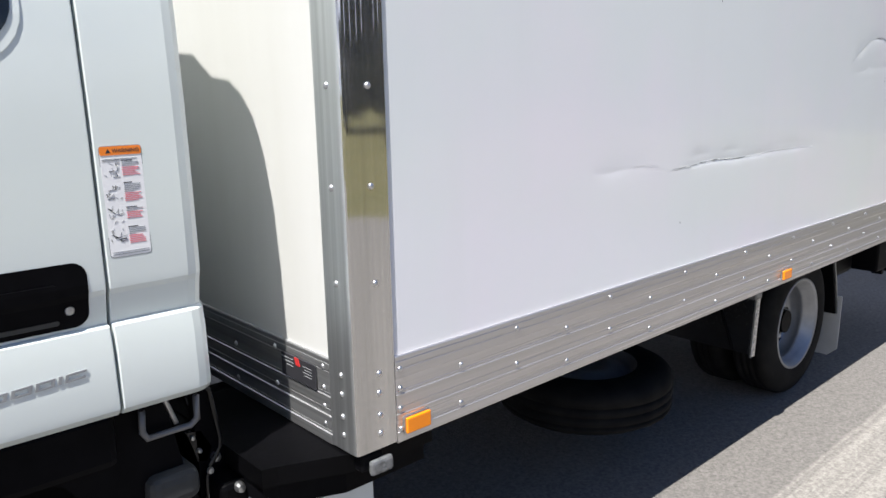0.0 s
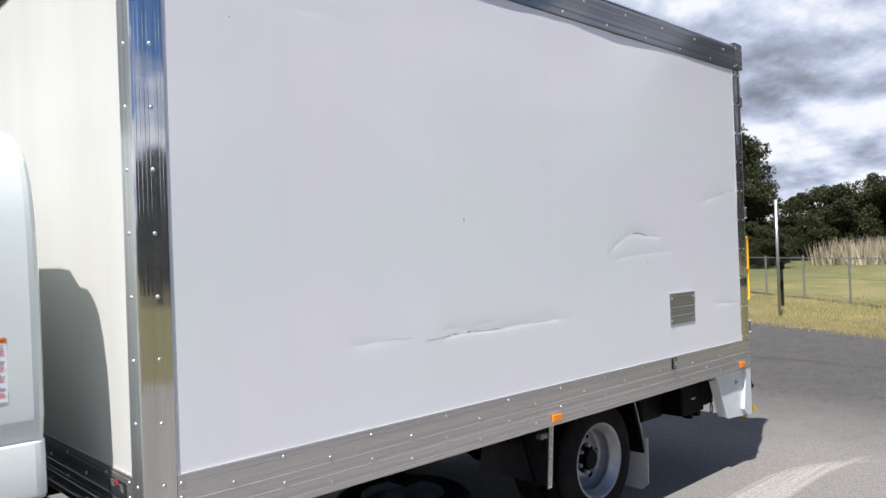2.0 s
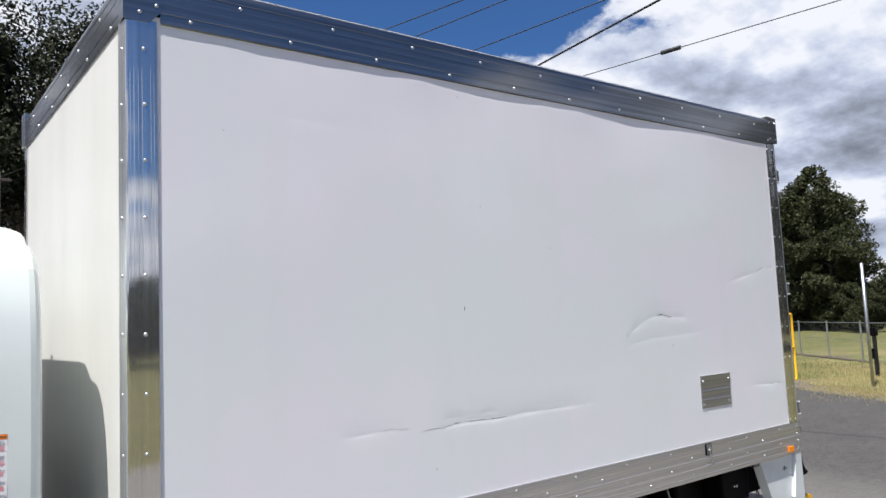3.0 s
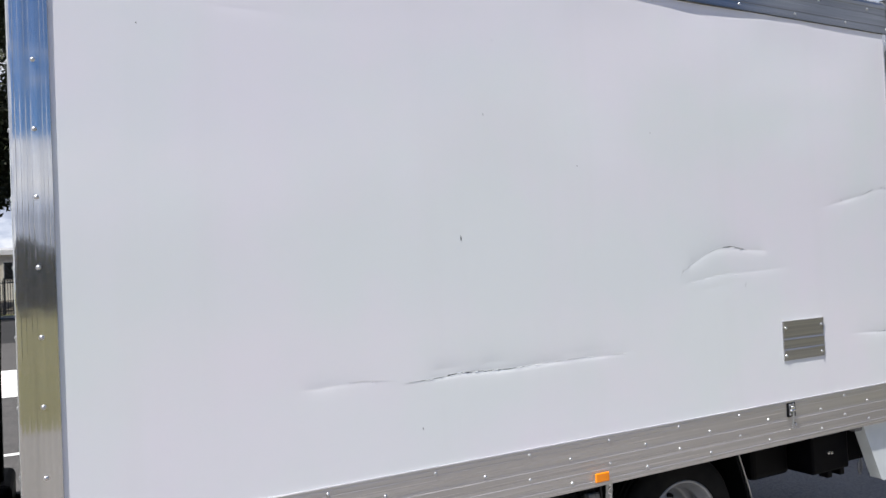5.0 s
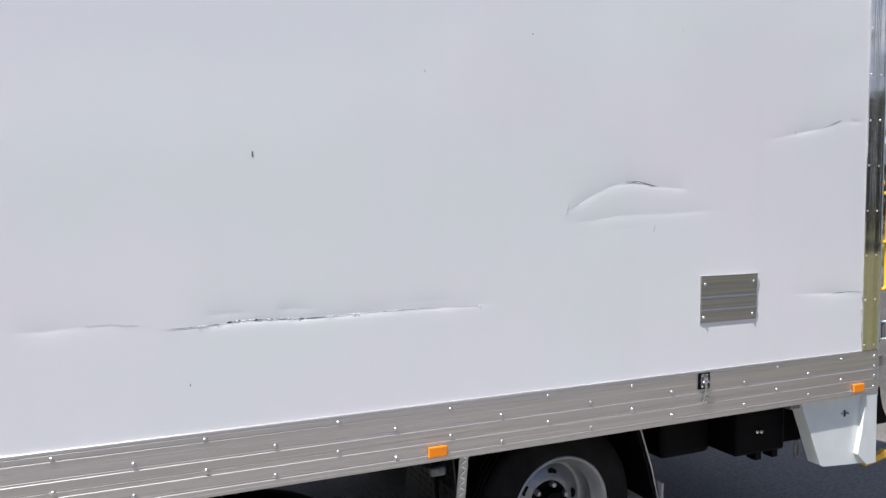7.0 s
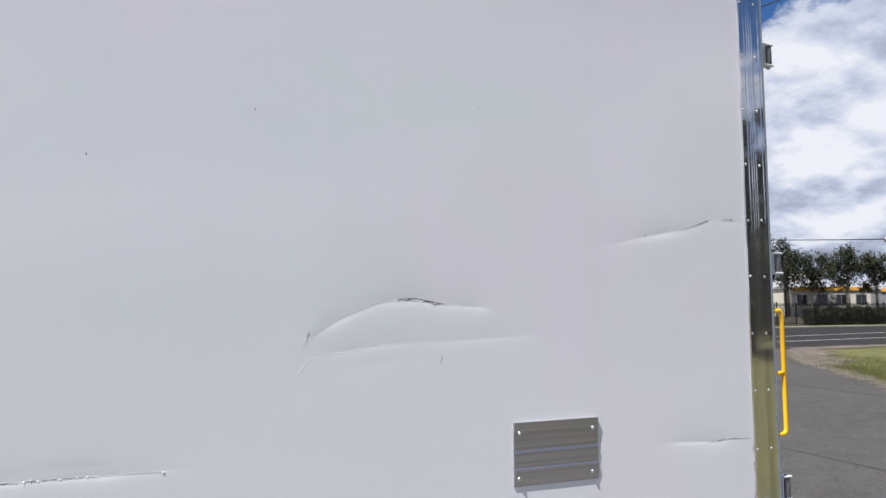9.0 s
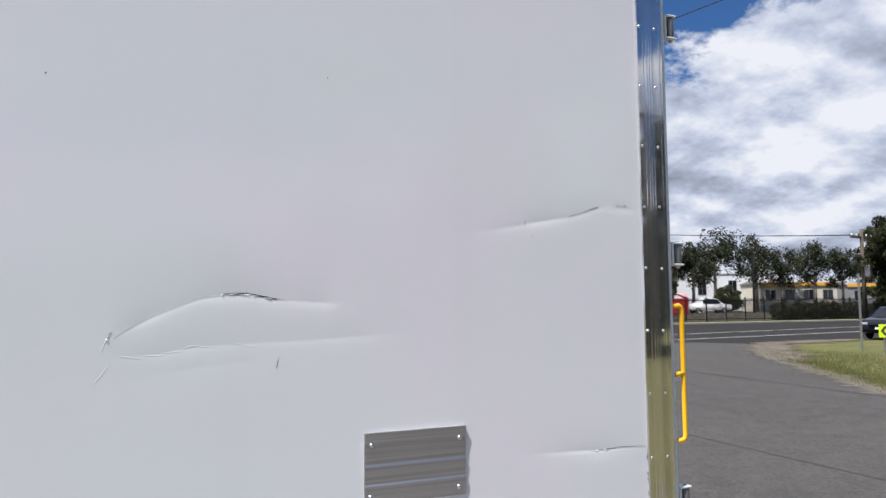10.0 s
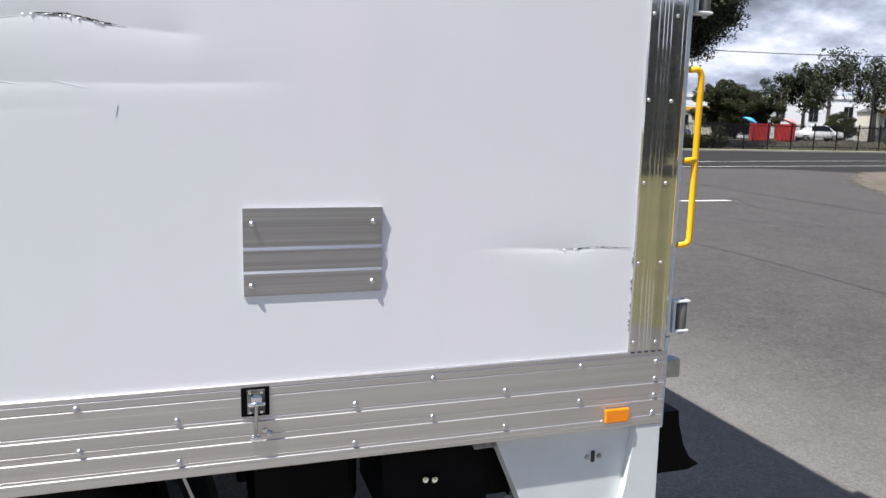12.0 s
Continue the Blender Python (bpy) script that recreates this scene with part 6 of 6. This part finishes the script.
# ---- vehicles
def car(name, label, x, y, turn, paint, ute=False):
    c = thing(name, label, "car", (x, y, 0), turn)
    L, Wd = (5.2, 1.85) if ute else (4.4, 1.8)
    if ute:
        side = [(-2.6, 0.45), (-2.62, 0.75), (-2.55, 1.0), (-1.5, 1.1), (-0.85, 1.72), (-0.5, 1.80), (0.75, 1.80), (1.0, 1.72), (1.15, 1.12), (2.55, 1.12), (2.6, 0.9), (2.6, 0.5), (2.3, 0.38), (-2.3, 0.36)]
        glass = [(-1.32, 1.13), (-0.82, 1.62), (-0.48, 1.70), (0.72, 1.70), (0.92, 1.62), (1.02, 1.15)]
    else:
        side = [(-2.2, 0.40), (-2.24, 0.62), (-2.18, 0.86), (-2.0, 0.98), (-1.05, 1.10), (-0.45, 1.52), (-0.1, 1.62), (0.6, 1.66), (1.4, 1.60), (1.85, 1.35), (2.12, 1.12), (2.2, 0.85), (2.2, 0.45), (2.0, 0.32), (-1.95, 0.30)]
        glass = [(-0.98, 1.12), (-0.42, 1.49), (-0.08, 1.56), (0.6, 1.60), (1.3, 1.54), (1.62, 1.34), (1.70, 1.14)]
    body = prism(side, -Wd / 2, Wd / 2, "y")
    for v in body.verts:
        if v.co.z > 1.12:
            v.co.y *= 1 - 0.16 * min(1, (v.co.z - 1.1) / 0.5)
    bmesh.ops.bevel(body, geom=list(body.edges), offset=0.04, segments=2, profile=0.5, affect="EDGES")
    part("body", body, paint, c, "", True)
    for s in (-1, 1):
        g = prism(glass, s * (Wd / 2 * 0.93), s * (Wd / 2 * 0.93 + 0.085), "y")
        for v in g.verts:
            v.co.y *= 1 - 0.14 * max(0, min(1, (v.co.z - 1.1) / 0.5))
        part("side_window", g, M_GLASS, c)
        part("mirror", box(glass[0][0] + 0.15, glass[0][0] + 0.30, s * 0.98 - 0.09, s * 0.98 + 0.09, 1.08, 1.22, 0.03), paint, c)
        part("headlight", box(side[1][0] + 0.02, side[1][0] + 0.22, s * 0.72 - 0.16, s * 0.72 + 0.16, 0.72, 0.84, 0.03), M_HEADLAMP, c)
        for wx in (-L * 0.31, L * 0.30):
            wh = new("wheel")
            wh.parent = c
            part("tyre", lathe([(0.2, s * 0.76), (0.32, s * 0.76), (0.345, s * 0.80), (0.345, s * 0.90), (0.32, s * 0.935), (0.22, s * 0.94)], (wx, 0, 0.345), "y", 28), M_RUBBER, wh, "", True)
            part("rim", lathe([(0.22, s * 0.935), (0.19, s * 0.90), (0.08, s * 0.89), (0.001, s * 0.90)], (wx, 0, 0.345), "y", 20), M_RIM, wh, "", True)
    a, b = glass[0], glass[1]
    ws = bmesh.new()
    q = [ws.verts.new(p) for p in ((a[0] - 0.02, -0.74, a[1] + 0.02), (a[0] - 0.02, 0.74, a[1] + 0.02), (b[0] - 0.03, 0.62, b[1] + 0.02), (b[0] - 0.03, -0.62, b[1] + 0.02))]
    ws.faces.new(q)
    part("windscreen", ws, M_GLASS, c)
    part("grille", box(side[1][0] - 0.02, side[1][0] + 0.06, -0.5, 0.5, 0.55, 0.74, 0.02), M_BLACK, c)
    part("bumper", box(side[1][0] - 0.03, side[1][0] + 0.08, -0.8, 0.8, 0.36, 0.50, 0.03), M_BLACK, c)
    part("plate_blank", box(side[1][0] - 0.035, side[1][0] - 0.02, -0.19, 0.19, 0.50, 0.60), M_LABEL, c)
    return c


car("parked_car", "dark blue hatchback standing on the road edge", 40.3, 23.1, 12, M_CARDARK)
car("utility_truck", "white utility truck behind the picket fence", 69.6, 66.3, 160, M_CARWHITE, True)
car("parked_car", "white car behind the picket fence", 77.5, 74.0, 158, M_CARWHITE)
car("parked_car", "white car parked past the fence", 52.0, 69, 170, M_CARWHITE)

# red bins and blue shade beside the fence
for x, y, w in ((59.9, 64.1, 1.7), (62.8, 63.7, 1.7)):
    t = thing("skip_bin", "red steel skip bin behind the fence", "bin", (x, y, 0.1), -30)
    part("bin_body", prism([(-w / 2, 0.0), (w / 2, 0.0), (w / 2 + 0.1, 1.75), (-w / 2 - 0.1, 1.75)], -0.7, 0.7, "y"), M_RED, t)
    for k in range(5):
        part("bin_rib", box(-w / 2 + 0.1 + k * (w - 0.2) / 4 - 0.04, -w / 2 + 0.1 + k * (w - 0.2) / 4 + 0.04, -0.76, -0.69, 0.15, 1.68), M_RED, t)
for x, y, r, cloth, words in ((59.7, 65.4, 0.95, M_BLUE, "tilted blue beach umbrella behind the bins"), (64.1, 64.5, 0.85, M_PINK, "faded red umbrella behind the bins")):
    t = thing("umbrella", words, "umbrella", (x, y, 0.1), -30)
    tilt = Matrix.Translation((0, 0, 1.95)) @ Matrix.Rotation(radians(28), 4, "Y")
    part("canopy", turned(lathe([(0.001, 0.42), (r * 0.35, 0.34), (r * 0.7, 0.20), (r, 0.0), (r * 0.97, -0.01), (r * 0.5, 0.24), (0.001, 0.36)], (0, 0, 0), "z", 16), tilt), cloth, t, "", True)
    part("umbrella_pole", tube([(0, 0, 0), (0, 0, 2.1)], 0.03, 8), M_STEEL, t)

# ---- poles, signs, wires
# dark ragged line along the foot of the wire fence
strip("fence_foot_strip", [(32, 17.9), (26.3, 11.2), (23.0, 7.2), (20.5, 4.3), (19.6, 3.4), (13.2, -3.6)], 0.45, -0.02, M_FENCE_FOOT, "dark brown strip along the foot of the fence", "dirt", 9, 0.6)
pole = thing("steel_post", "thin galvanised steel post in the grass", "post", (16.5, 4.63, 0))
part("post_tube", tube([(0, 0, -0.05), (0, 0, 2.65)], 0.034, 12), M_STEEL, pole, "", True)
part("post_box", box(0.06, 0.16, -0.05, 0.05, 0.55, 0.78, 0.01), M_BLACK, pole)
bol = thing("service_bollard", "short dark service post beside the steel post", "post", (18.8, 5.5, 0))
part("bollard_body", tube([(0, 0, -0.05), (0, 0, 0.95)], 0.05, 10), M_FENCE, bol)
part("bollard_head", box(-0.07, 0.07, -0.07, 0.07, 0.95, 1.15, 0.01), M_BLACK, bol)

up = thing("power_pole", "weathered timber power pole with cross arms", "power pole", (71.6, 47.4, 0))
part("pole_shaft", tube([(0, 0, -0.1), (0, 0, 9.2)], 0.21, 12, 0.16), M_TIMBER, up, "", True)
for z, w in ((8.3, 1.6), (6.4, 1.3)):
    part("cross_arm", box(-w, w, -0.09, 0.09, z, z + 0.2, 0.01), M_TIMBER, up)
for x in (-1.45, -0.7, 0.7, 1.45):
    part("insulator", lathe([(0.001, 8.75), (0.07, 8.72), (0.09, 8.6), (0.05, 8.5)], (x, 0, 0), "z", 10), M_LABEL, up)
part("transformer", lathe([(0.001, 5.6), (0.35, 5.6), (0.38, 5.5), (0.38, 4.5), (0.001, 4.4)], (0, -0.6, 0), "z", 16), M_STEEL, up)

sp = thing("sign_post", "thin steel post beside the road", "post", (29.9, 17.65, 0))
part("post_tube", tube([(0, 0, -0.05), (0, 0, 2.95)], 0.045, 10), M_STEEL, sp)
lamp = thing("street_lamp", "slim dark lamp column across the road", "street lamp", (75.3, 64.5, 0))
part("lamp_column", tube([(0, 0, 0), (0, 0, 7.6)], 0.13, 10, 0.09), M_FENCE, lamp)
part("lamp_head", box(-0.35, 0.1, -0.1, 0.1, 7.55, 7.70, 0.03), M_FENCE, lamp)


def chevron_sign(x, y, turn):
    s = thing("chevron_sign", "yellow-green chevron road sign with black arrow", "road sign", (x, y, 0), turn, "chevron signs")
    part("sign_post", tube([(0, 0.03, -0.05), (0, 0.03, 0.95)], 0.03, 10), M_STEEL, s)
    plate = part("sign_plate", box(-0.18, 0.18, -0.006, 0.004, 0.54, 1.02, 0.003), M_SIGN, s)
    part("arrow", prism([(-0.12, 0.78), (0.01, 0.95), (0.11, 0.95), (-0.02, 0.78), (0.11, 0.61), (0.01, 0.61)], -0.011, -0.005, "y"), M_INK, plate)
    return s


chevron_sign(28.7, 15.87, -40)
chevron_sign(27.22, 14.23, -40)


def wire(pts, r, label):
    return tagged(part("overhead_wire", tube(pts, r, 6), M_INK), label, "wire")


def sag(a, b, drop, n=14):
    return [tuple(Vector(a).lerp(Vector(b), k / n) - Vector((0, 0, drop * 4 * (k / n) * (1 - k / n)))) for k in range(n + 1)]


HIGH = 8.44
WIRES = (((8.23, 11.13), (8.82, 8.74), 0.012), ((9.07, 11.21), (9.60, 8.29), 0.012), ((10.85, 11.21), (11.43, 7.21), 0.013), ((14.82, 11.13), (15.99, 4.54), 0.012), ((13.18, 11.22), (12.50, 6.58), 0.026))
ends = []
for (xa, ya), (xb, yb), r in WIRES:
    k = (xb - xa) / (yb - ya)
    p, q = (xa + k * (32 - ya), 32), (xa + k * (-18 - ya), -18)
    ends += [p, q]
    wire(sag((*p, HIGH), (*q, HIGH), 0.0), r, "thin black overhead power line" if r < 0.02 else "thick black overhead cable")
for px, py in ends:
    pp = thing("power_pole", "weathered timber power pole with a cross arm", "power pole", (px, py + (0.15 if py > 0 else -0.15), 0))
    part("pole_shaft", tube([(0, 0, -0.1), (0, 0, HIGH + 0.3)], 0.14, 10, 0.11), M_TIMBER, pp, "", True)
    part("cross_arm", box(-0.5, 0.5, -0.18, 0.05, HIGH - 0.12, HIGH - 0.01, 0.01), M_TIMBER, pp)
ins = thing("wire_damper", "dark spacer clamped on an overhead wire", "wire fitting", (15.33, 8.25, HIGH))
part("damper_body", tube([(-0.045, 0.26, 0), (0.045, -0.26, 0)], 0.06, 8), M_INK, ins)
for dx, dz in ((0, 0), (0.55, 0), (1.05, 0.02)):
    wire(sag((70.3 + 1.3 * dx, 47.4, 8.6 + dz), (10 + dx, 78, 13.5 + dz), 1.4), 0.03, "thin black overhead power line")

# what stands on the bank behind the fence is lifted onto it
bpy.context.view_layer.update()
for ob in list(scene.objects):
    if ob.parent is None and ob.location.y > 63.5:
        ob.location.z = BANK
    elif ob.parent is None and ob.location.y > 60.5:
        ob.location.z = 0.60 + (ob.location.y - 60.5) * (BANK - 0.60) / 3.5
